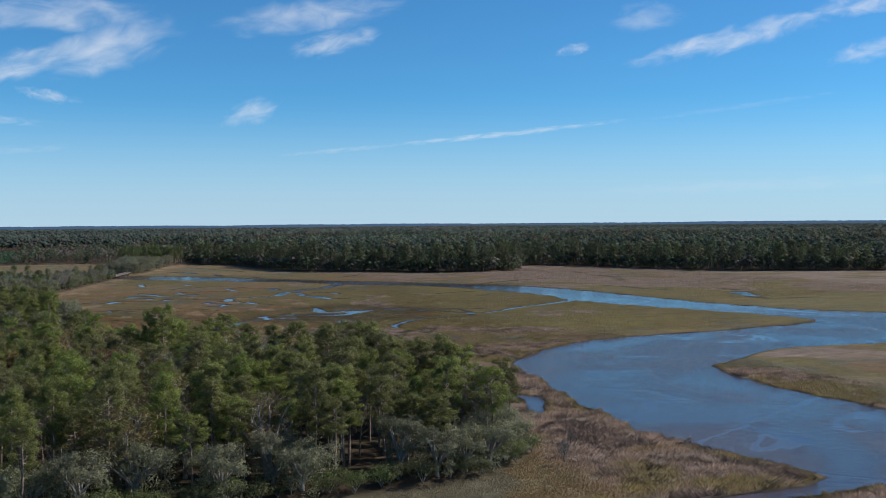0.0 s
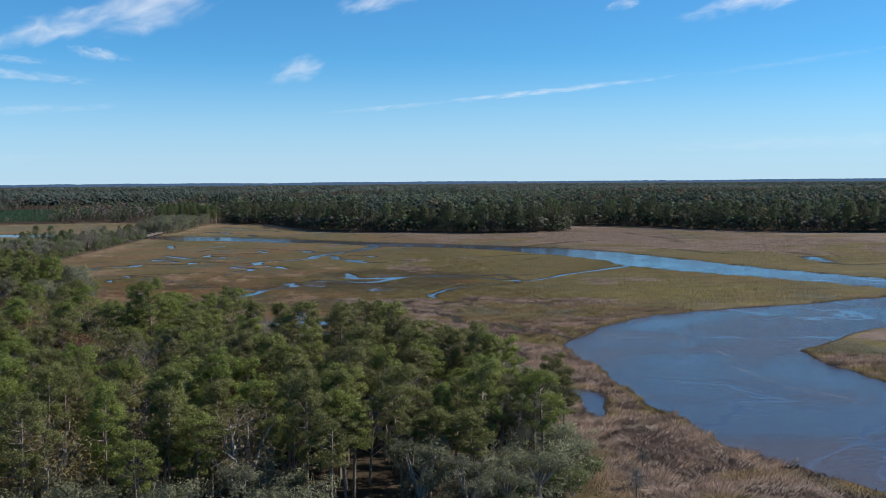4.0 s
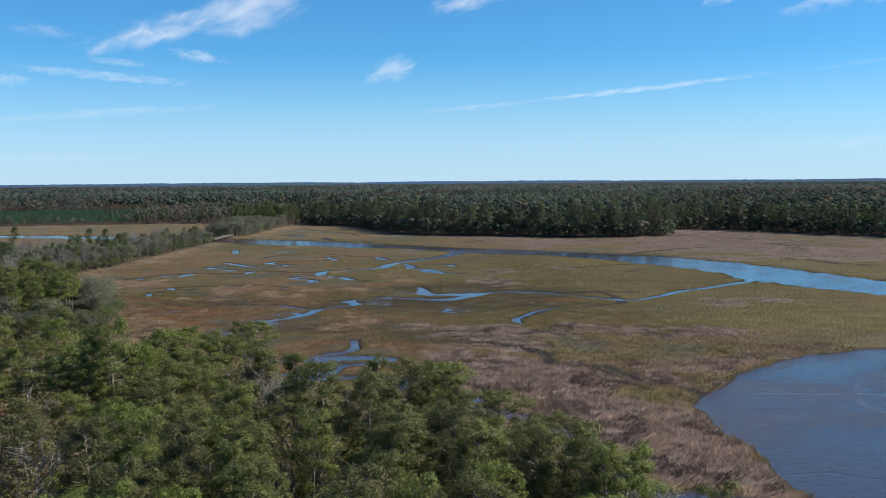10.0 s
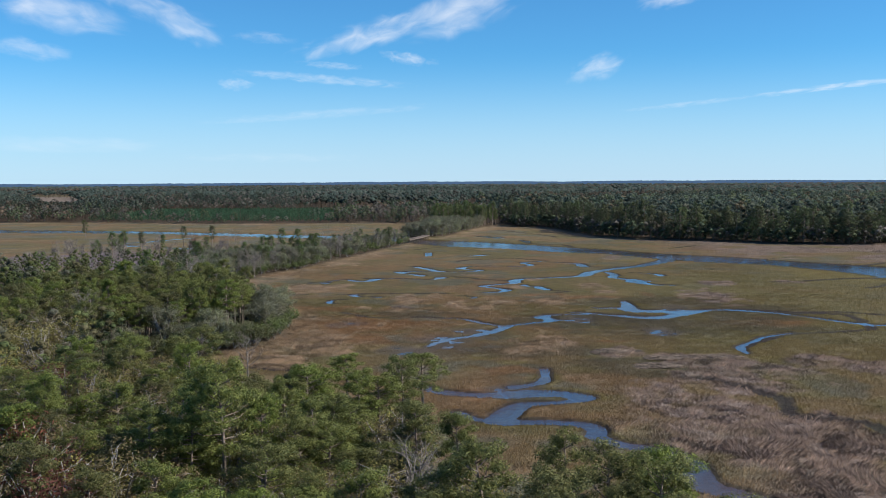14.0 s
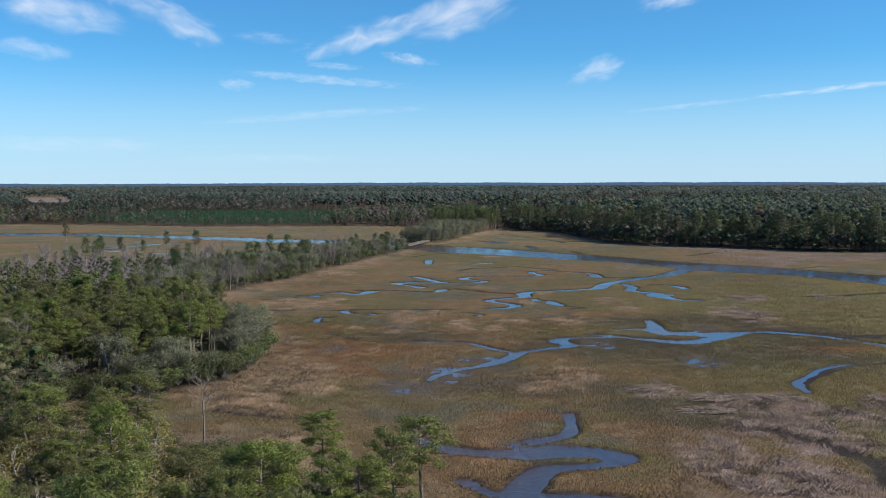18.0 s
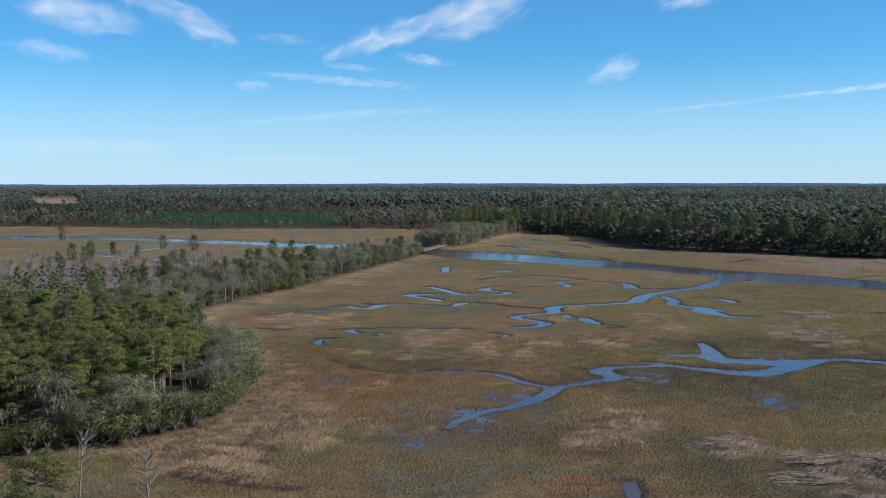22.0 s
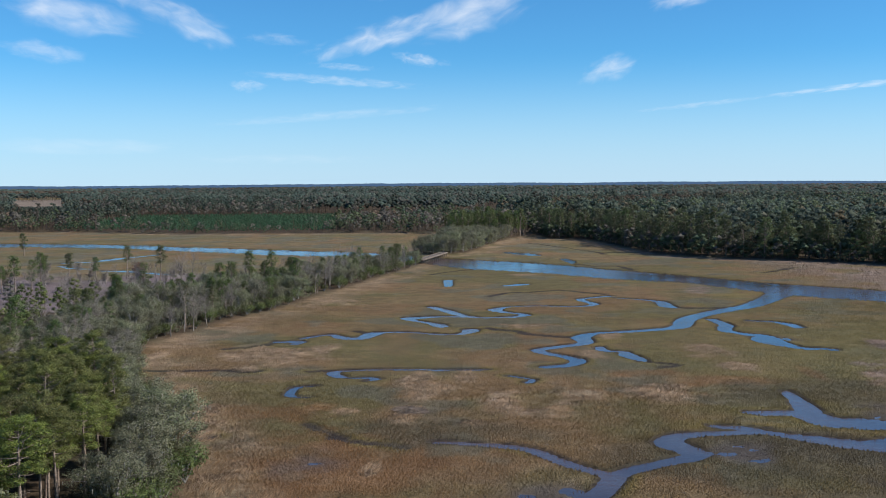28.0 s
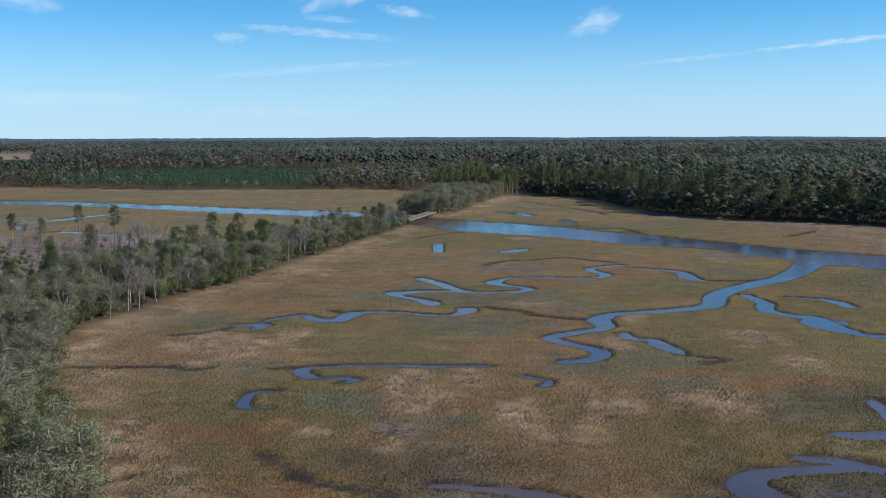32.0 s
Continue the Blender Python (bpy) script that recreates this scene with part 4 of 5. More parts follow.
# the wooded point
tx, ty = scatter(-75, 100, 140, 480, 5.9, 3)
td = poly_sd(tx, ty, WOOD_NEAR)
keep = td < -2.5
tx, ty, td = tx[keep], ty[keep], td[keep]
order = np.argsort(-(tx - 0.12 * np.abs(ty - 260)))
for n in order:
    x, y, d = tx[n], ty[n], td[n]
    r = rs.random()
    south = y < 172
    cap = max(4.0, 4.5 + (332 - y) * 0.28) if 285 < y < 352 and x > 6 else 5.5 if 330 < y < 378 and x > -24 else 99.0
    rim = d > -9
    if cap < 7 and r < 0.45:
        grow(OAK, int(r * 1000), x, y, 0.42 + 0.2 * rs.random(), limit=400)
    elif rim and d > -4.5 and r > 0.6 or cap < 7:
        grow(SHRUB, int(r * 1000), x, y, 0.9 + 0.6 * rs.random())
    elif rim and (r < (0.85 if south or y > 375 else 0.45)):
        grow(OAK, int(r * 1000), x, y, (0.72 + 0.32 * rs.random()) * min(1.0, cap / 12))
    elif not rim and r < (0.04 if y > 370 else 0.34 if x < 18 and y > 190 else 0.24 if y > 240 else 0.13):
        grow(AUTUMN, int(r * 1000), x, y, (0.88 + 0.32 * rs.random()) * min(1.0, cap / 14), 0.95)
    elif 0.36 < r < 0.41:
        grow(BARE, int(r * 1000), x, y, 0.9 + 0.3 * rs.random())
    else:
        i, wide = int(r * 1000), 0.70 + 0.30 * rs.random()
        top = (12.5 + 7.0 * rs.random()) if y < 215 else (11.0 + 7.0 * rs.random() ** 1.2)
        top = min(top, cap)
        grow(PINE if y < 372 else NORTH_PINE, i, x, y, wide, top / (PINE_TALL[i % 7] * wide))
for x, y in ((-15, 304), (-5, 264), (6, 243), (2, 255), (-8, 207), (33, 201), (-14, 238)):
    grow(RED, int(y), x, y, 1.18 + 0.15 * rs.random())
# known tall pines
grow(PINE, 4, 20.6, 260.4, 1.1, 1.02, limit=999, label="tallest dark pine with broad rounded crown, wooded point")
grow(PINE, 3, 69, 202, 0.85, 0.92, limit=999)
grow(PINE, 0, 17.5, 262, 0.95, 1.0, limit=999)
grow(PINE, 1, 41, 293, 0.85, 0.9, limit=999)
grow(PINE, 5, 27, 297, 0.8, 0.95, limit=999)

for i, (x, y, top) in enumerate(((30, 322, 12.5), (44, 308, 15), (51, 234, 19.5), (55, 225, 19.5), (61, 234, 19), (65, 230, 19))):
    wide = 0.92 + 0.08 * (i % 3)
    grow(PINE, i, x, y, wide, top / (PINE_TALL[i % 7] * wide), limit=999, label="dark domed pine standing tall at the marsh edge")

MYRTLE = tree_kind("wax_myrtle", [shrub_meshes(s, h, 900) for s, h in ((55, 3.6), (56, 4.4), (57, 3.0))],
                   ("stem", "crown"), "bushy evergreen wax myrtle under the trees", "shrub", "wax myrtles under the trees")
hx, hy = scatter(-70, 92, 140, 470, 3.4, 8)
hd = poly_sd(hx, hy, WOOD_NEAR)
for x, y, d in zip(hx, hy, hd):
    if -6.5 < d < -0.8 and x > -60 and rs.random() < 0.8:
        grow(MYRTLE, int(x * 13), x, y, 0.7 + 0.5 * rs.random() + (0.5 if y > 375 else 0.0), 1.0, 300)
SHORE = tree_kind("shore_pine", [pine_meshes(s, h, bb, sp, 2400, 0.46, SHORE_LEAF) for s, h, bb, sp in ((81, 24, .24, 5.0), (82, 27, .36, 5.0), (83, 22, .18, 5.4), (84, 19, .12, 5.6), (85, 25, .3, 4.4))],
                  ("trunk", "crown"), "tall dark pine at the edge of the far wood", "tree", "pines edging the far shore")
hx, hy = scatter(112, 640, 640, 1150, 9.6, 9)
hd = poly_sd(hx, hy, WOOD_EAST)
for x, y, d in zip(hx, hy, hd):
    if -24 < d < -2:
        grow(SHORE, int(x * 13 + y), x, y, 0.78 + 0.28 * rs.random(), 1.0, 300)
# the causeway strip towards the bridge
tx, ty = scatter(-70, 40, 480, 842, 4.9, 5)
td = poly_sd(tx, ty, WOOD_NEAR)
for x, y, d in zip(tx, ty, td):
    if d > -0.5:
        continue
    r = rs.random()
    if d > -4 and r < 0.5:
        grow(SHRUB, int(r * 1000), x, y, 0.9 + 0.7 * rs.random())
    elif r < 0.24:
        grow(YOUNG, int(r * 1000), x, y, 0.55 + 0.45 * rs.random() ** 1.5)
    elif r < 0.62:
        grow(OAK, int(r * 1000), x, y, 0.6 + 0.35 * rs.random(), limit=400)
    elif r < 0.76:
        grow(BARE, int(r * 1000), x, y, 0.7 + 0.3 * rs.random())
    else:
        grow(SHRUB, int(r * 1000), x, y, 0.9 + 0.5 * rs.random())
# the far causeway
tx, ty = scatter(20, 115, 900, 1180, 8.0, 6)
td = poly_sd(tx, ty, WOOD_CAUSEWAY)
for x, y, d in zip(tx, ty, td):
    if d < -0.5:
        if y < 1080:
            grow(OAK, int(x * 7), x, y, 0.7 + 0.3 * rs.random(), limit=400)
        else:
            grow(YOUNG, int(x * 7), x, y, 1.0 + 0.3 * rs.random())


# scattered trees in the open west of the causeway
for _ in range(46):
    x, y = -66 - 90 * rs.random(), 655 + 110 * rs.random()
    if poly_sd(np.array([x]), np.array([y]), WOOD_NEAR)[0] < 1:
        continue
    r = rs.random()
    grow(BARE if r < 0.5 else YOUNG if r < 0.7 else SHRUB, int(r * 1000), x, y, 0.6 + 0.4 * rs.random())
grow(RED, 0, -98, 742, 0.8, 1.0, 999, "small rust-red leaning tree in the open marsh")


# ---- woods too many to count ----
def lump(rng, centre, radius, flat, fine):
    """A rounded, uneven tuft of foliage: corners, faces, normals."""
    if fine:
        g5 = (1 + 5 ** 0.5) / 2
        v = np.array([(-1, g5, 0), (1, g5, 0), (-1, -g5, 0), (1, -g5, 0), (0, -1, g5), (0, 1, g5), (0, -1, -g5), (0, 1, -g5), (g5, 0, -1), (g5, 0, 1), (-g5, 0, -1), (-g5, 0, 1)])
        f = np.array([(0, 11, 5), (0, 5, 1), (0, 1, 7), (0, 7, 10), (0, 10, 11), (1, 5, 9), (5, 11, 4), (11, 10, 2), (10, 7, 6), (7, 1, 8), (3, 9, 4), (3, 4, 2), (3, 2, 6),
                      (3, 6, 8), (3, 8, 9), (4, 9, 5), (2, 4, 11), (6, 2, 10), (8, 6, 7), (9, 8, 1)])
    else:
        v = np.array([(1.0, 0, 0), (0, 1, 0), (-1, 0, 0), (0, -1, 0), (0, 0, 1), (0, 0, -1)])
        f = np.array([(0, 1, 4), (1, 2, 4), (2, 3, 4), (3, 0, 4), (1, 0, 5), (2, 1, 5), (3, 2, 5), (0, 3, 5)])
    v = v / np.linalg.norm(v, axis=1)[:, None]
    a = rng.random() * 6.28
    v = v @ np.array(((math.cos(a), math.sin(a), 0), (-math.sin(a), math.cos(a), 0), (0, 0, 1)))
    u = v * (0.8 if fine else 0.55) + (0, 0, 0.35 if fine else 0.75) + rng.normal(size=v.shape) * 0.25
    return v * radius * rng.uniform(0.78, 1.25, (len(v), 1)) * (1, 1, flat) + centre, f, None, u / np.linalg.norm(u, axis=1)[:, None]


def low_tree(seed, h, wide, lumps, leaves, size, bare=0.4, conical=0.0, fine=True):
    """A tree of few faces: arrays of corners and triangles, the count of the trunk's corners, and normals."""
    rng = np.random.default_rng(seed)
    gq = Geo()
    tube(gq, [(0, 0, 0), (0, 0, h * 0.9)], [0.22, 0.06], 3)
    nt = gq.n
    gq.u.append(gq.v[0] * (1.0, 1.0, 0.0) * 4 + (0.001, 0, 0))
    for i in range(lumps):
        a, u = i * 2.4 + rng.random(), (i + 0.5) / lumps
        z = h * (bare + (0.95 - bare) * u ** 0.8) - 0.6
        rad = wide * (0.30 + 0.5 * math.sin(math.pi * (0.2 + 0.72 * u))) * (1 - conical * u) * (1.0 if i < lumps - 1 else 0.0) * (0.55 + 0.6 * rng.random())
        c = np.array((math.cos(a) * rad, math.sin(a) * rad, z))
        r = wide * (0.44 - 0.2 * conical * u) * (0.8 + 0.4 * rng.random())
        if leaves:
            gq.add(*lump(rng, c, r * (0.6 if size < 0.4 else 0.82), 0.66, fine))
        else:
            gq.add(*lump(rng, c, r, 0.72, fine))
        if leaves:
            gq.add(*sprays(rng, c, r * 1.1, 0.72, leaves // lumps, size, 0.0, 0.5, 0.3))
    return np.concatenate(gq.v), np.concatenate(gq.f), nt, np.concatenate(gq.u)


def woods(name, label, xs, ys, sizes, models, tones, seed, base=1.2, talls=None, stands=0, leafy=0.14):
    """Many low trees in one mesh."""
    rng = np.random.default_rng(seed)
    gq = Geo()
    pick = rng.integers(len(models), size=len(xs))
    tone = np.array(tones)[rng.integers(len(tones), size=len(xs))] * rng.uniform(0.68, 1.32, (len(xs), 1))
    if stands:
        n1, n2 = vnoise(xs * 0.45, ys, stands, seed + 5), vnoise(xs * 0.45, ys, stands * 0.8, seed + 9)
        tone = tone * (0.72 + 0.56 * n1)[:, None]
        brown = smooth(0.62, 0.8, n2)[:, None]
        tone = tone * (1 - brown) + brown * np.array((0.105, 0.086, 0.066)) * rng.uniform(0.7, 1.2, (len(xs), 1))
        sizes = sizes * (1 + (0.34 * vnoise(xs * 0.45, ys, stands * 0.7, seed + 13) - 0.2) * smooth(4300, 3200, np.hypot(xs, ys)))
    zs = base + far_rise(xs, ys)
    for mi, (v, f, nt, u) in enumerate(models):
        sel = np.nonzero(pick == mi)[0]
        if not len(sel):
            continue
        a = rng.random(len(sel)) * 6.283
        c, s = np.cos(a)[:, None], np.sin(a)[:, None]
        k = sizes[sel][:, None]
        tl = k if talls is None else k * talls[sel][:, None]
        P = np.stack([(v[:, 0] * c - v[:, 1] * s) * k + xs[sel][:, None], (v[:, 0] * s + v[:, 1] * c) * k + ys[sel][:, None],
                      v[:, 2][None] * tl + zs[sel][:, None]], 2)
        F = f[None] + (np.arange(len(sel)) * len(v))[:, None, None]
        U = np.stack([u[:, 0] * c - u[:, 1] * s, u[:, 0] * s + u[:, 1] * c, np.broadcast_to(u[:, 2], (len(sel), len(u)))], 2)
        leafj = np.repeat(rng.uniform(1 - leafy, 1 + leafy, (len(sel), len(v) // 3 + 1, 1)), 3, axis=1)[:, :len(v)]
        col = tone[sel][:, None, :] * leafj
        col[:, :nt] = (0.13, 0.10, 0.08)
        gq.add(P.reshape(-1, 3), F.reshape(-1, 3), col.reshape(-1, 3), U.reshape(-1, 3))
    ob = new(name, gq.mesh(name, MIX_LEAF, True))
    return tagged(ob, label, "woodland", kind="stuff")


MID = [low_tree(s, h, wd, 6, 150, 0.8, b, 0.0, False) for s, h, wd, b in ((101, 25, 6.0, .50), (102, 21, 6.6, .42), (103, 27, 5.6, .55), (104, 17, 6.6, .25), (105, 23, 6.0, .45), (106, 13, 5.6, .1))]
SLIM = [low_tree(s, h, wd, 4, 40, 0.5, b, 0.3, False) for s, h, wd, b in ((151, 20, 2.6, .4), (152, 17, 2.2, .3), (153, 22, 2.8, .5))]
FINE = [low_tree(131, 22, 4.0, 11, 900, 0.28, .38), low_tree(132, 19, 4.4, 11, 900, 0.28, .3), low_tree(133, 20, 4.6, 11, 900, 0.28, .34)]
FEW = [low_tree(s, h, wd, 4, 60, 0.85, b, 0.0, False) for s, h, wd, b in ((111, 24, 5.4, .62), (112, 20, 6.0, .55), (113, 26, 4.8, .68), (114, 17, 5.6, .4), (115, 22, 4.6, .5))]
ROWS = [low_tree(141, 21, 8.0, 5, 10, 1.6, .1, 0.6, False), low_tree(142, 22, 8.0, 5, 10, 1.6, .1, 0.6, False)]
TINY = [low_tree(s, h, wd, 3, 0, 3.6, b, 0.0, False) for s, h, wd, b in ((121, 22, 8.8, .6), (122, 20, 8.2, .55), (123, 23, 7.6, .62), (124, 18, 9.2, .45))]
# pine and deep tones lean blue: some distance haze is mixed into them
PINE_TONES = [(0.098, 0.124, 0.072), (0.082, 0.110, 0.070), (0.110, 0.130, 0.076), (0.074, 0.100, 0.072), (0.088, 0.112, 0.074)]
MIX_TONES = PINE_TONES + [(0.14, 0.118, 0.08), (0.118, 0.118, 0.088), (0.15, 0.11, 0.06)]
GREY_TONES = [(0.165, 0.142, 0.126), (0.130, 0.122, 0.108), (0.142, 0.132, 0.116)]
DEEP_TONES = [(0.078, 0.098, 0.078), (0.062, 0.086, 0.070), (0.090, 0.106, 0.080), (0.070, 0.090, 0.076)]


def field_gap(x, y):
    """How tall trees may stand, in metres, before the pale field far in the north-west; none on the field."""
    dx, dy = x - 35, y - 320
    wedge = (dx / dy < -0.385) & (dx / dy > -0.455 + 0.02 * np.sin(dy * 0.02))
    return np.where(wedge & (dy > 1900) & (dy < 2500), 0.0, np.where(wedge & (dy > 1000) & (dy <= 1900), np.maximum(43.0 - 43.0 * dy / 1900, 2.0), 40.0))


# near woods out of the way
ax, ay = scatter(-330, -70, 150, 640, 9.0, 31)
sel = (poly_sd(ax, ay, WOOD_NEAR) < -1) & (ax > 40 - 0.6 * (ay - 120))
lx = np.array([q[1] for q in leftover] or [0.0])
ly = np.array([q[2] for q in leftover] or [0.0])
woods("near_woodland", "dense mixed pine and oak wood on the point", np.concatenate([ax[sel], lx]), np.concatenate([ay[sel], ly]),
      rs.uniform(0.5, 0.8, sel.sum() + len(lx)) * np.where(np.concatenate([ay[sel], ly]) > 520, 0.74, 1.0), FINE, NEAR_TONES, 32)
ax, ay = scatter(-330, -70, 150, 640, 9.0, 31)
sel = (poly_sd(ax, ay, WOOD_NEAR) < -1) & (ax <= 40 - 0.6 * (ay - 120))
woods("back_woodland", "mixed pine and oak wood behind the point", ax[sel], ay[sel], np.random.default_rng(48).uniform(0.55, 0.75, sel.sum()), MID, NEAR_TONES, 49)
# east shore
ax, ay = scatter(110, 1250, 440, 1500, 8.8, 33)
d = poly_sd(ax, ay, WOOD_EAST)
sel = ((d < -24) & (d > -120) | (d < -2) & (ax > 640)) & (ax < 1.05 * ay + 60)
woods("east_woodland", "tall dark pine wood edging the far marsh", ax[sel], ay[sel], rs.uniform(0.7, 1.1, sel.sum()), MID, PINE_TONES + DEEP_TONES * 4 + MIX_TONES[5:7], 34)
ax, ay = scatter(110, 1800, 440, 2000, 8.2, 35, 0.5)
d = poly_sd(ax, ay, WOOD_EAST)
sel = (d < -120) & (np.hypot(ax, ay) < 1900) & (ax < 200 + 1.05 * ay)
woods("inland_woodland", "pine forest canopy behind the east shore", ax[sel], ay[sel], rs.uniform(0.68, 1.12, sel.sum()), FEW, DEEP_TONES * 3 + PINE_TONES + MIX_TONES[5:7], 36, stands=160, leafy=0.1)
# north shore: a low mixed fringe with taller clumps, a young plantation in rows, a belt of tall mixed trees, old pines behind
ax, ay = scatter(-900, 130, 1140, 1420, 7.0, 37)
d = poly_sd(ax, ay, WOOD_NORTH)
tallish = smooth(-270, -330, ax) + smooth(-110, -50, ax) + 0.6 * smooth(0.6, 0.75, vnoise(ax, ay, 60, 4))
sel = (d < -1) & ((d > -20) | (d > -60) & (ax < -290) | (ax > -60))
sizes = np.where(rs.random(len(ax)) < 0.10, rs.uniform(0.6, 0.85, len(ax)), rs.uniform(0.28, 0.52, len(ax)) + 0.38 * np.minimum(tallish, 1) * rs.random(len(ax)))
woods("north_fringe_wood", "mixed fringe of pines and grey bare trees on the north marsh edge", ax[sel], ay[sel], sizes[sel], MID + SLIM * 3, PINE_TONES * 2 + GREY_TONES * 2 + [(0.16, 0.12, 0.09)], 38)
ax, ay = scatter(-700, 60, 1180, 1500, 6.5, 39, 0.2)
d = poly_sd(ax, ay, WOOD_NORTH)
sel = (d < -20) & (ax < -60) & (d > -330) & (ax > -330)
woods("pine_plantation", "young green pine plantation in even rows", ax[sel], ay[sel], rs.uniform(0.34, 0.39, sel.sum()), ROWS, [(0.040, 0.086, 0.050), (0.046, 0.094, 0.054)], 40)
ax, ay = scatter(-1000, 110, 1230, 1760, 8.0, 45, 0.5)
d = poly_sd(ax, ay, WOOD_NORTH)
sel = (d < -330) & (d > -520) | (d < -58) & (d > -520) & ((ax < -330))
sizes, room = rs.uniform(0.6, 1.05, len(ax)), field_gap(ax, ay)
talls = np.minimum(1.0, room / (24 * sizes))
belt = sel & (room > 0) & (d > -400) & (d < -330) & (ax > -420)
woods("belt_wood", "belt of tall grey-brown trees and pines behind the plantation", ax[belt], ay[belt], sizes[belt], FEW, DEEP_TONES + GREY_TONES, 46, talls=talls[belt])
sel = sel & (room > 0) & ~belt
woods("old_pine_wood", "old dark pine wood behind the plantation", ax[sel], ay[sel], sizes[sel], FEW, DEEP_TONES * 5 + GREY_TONES[1:], 47, talls=talls[sel], stands=120)
# thicket at the foot of the shore pines
ax, ay = scatter(112, 700, 600, 1160, 5.0, 43)
d = poly_sd(ax, ay, WOOD_EAST)
sel = (d < -0.5) & (d > -14)
woods("shore_thicket", "dark leafy thicket at the foot of the shore pines", ax[sel], ay[sel], rs.uniform(0.35, 0.85, sel.sum()), [MID[5], MID[3]], PINE_TONES[:3] + GREY_TONES[1:2], 44)
# the forest to the horizon
rr = np.random.default_rng(41)
dist, ring_x, ring_y = 1500.0, [], []
while dist < 4650:
    step = 0.0085 * dist
    n = int(1.75 * dist / step)
    az = radians(-42) + (np.arange(n) + rr.uniform(-.4, .4, n)) / n * 1.75
    rad = dist + rr.uniform(-.5, .5, n) * step
    ring_x.append(30 + rad * np.sin(az)), ring_y.append(200 + rad * np.cos(az))
    dist += step
ax, ay = np.concatenate(ring_x), np.concatenate(ring_y)
sz = np.hypot(ax - 30, ay - 200)
d = np.minimum(poly_sd(ax, ay, WOOD_EAST), 1e9)
sel = ~((sz < 1900) & (d < -0)) & ~((ay < 1690) & (ax < 60) & (ax > -1000)) & (ay > 500) & (field_gap(ax, ay) > 0)
tl = 1.0 / np.maximum(1.0, sz[sel] / 1900) * np.minimum(1.0, field_gap(ax[sel], ay[sel]) / 23)
# crown tones are shifted to blue, so the aerial haze is painted on
woods("distant_forest", "forest reaching flat to the horizon, distance haze painted into its blue tones", ax[sel], ay[sel],
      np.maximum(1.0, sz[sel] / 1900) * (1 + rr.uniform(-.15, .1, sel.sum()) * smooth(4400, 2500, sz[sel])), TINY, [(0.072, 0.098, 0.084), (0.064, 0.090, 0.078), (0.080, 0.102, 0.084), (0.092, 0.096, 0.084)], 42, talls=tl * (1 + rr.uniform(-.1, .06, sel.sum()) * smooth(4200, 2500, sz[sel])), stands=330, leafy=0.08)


# the last wooded rise on the horizon, a plain backdrop; its haze is a blue glow
HAZE_RIDGE, k_ = material("glowing_haze_ridge")
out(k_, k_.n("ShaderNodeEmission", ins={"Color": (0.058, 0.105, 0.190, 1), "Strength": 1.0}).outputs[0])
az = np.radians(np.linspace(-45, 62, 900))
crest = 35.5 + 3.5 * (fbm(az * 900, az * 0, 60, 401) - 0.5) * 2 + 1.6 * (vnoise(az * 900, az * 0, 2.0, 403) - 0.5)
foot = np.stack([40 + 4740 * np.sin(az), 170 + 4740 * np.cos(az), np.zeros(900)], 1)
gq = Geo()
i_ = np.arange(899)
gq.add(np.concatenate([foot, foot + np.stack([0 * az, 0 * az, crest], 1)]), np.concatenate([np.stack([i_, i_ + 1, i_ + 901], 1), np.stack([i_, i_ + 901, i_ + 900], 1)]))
tagged(new("backdrop", gq.mesh("backdrop", HAZE_RIDGE)), "low wooded rise along the horizon, backdrop glowing haze blue", "backdrop", kind="structure")


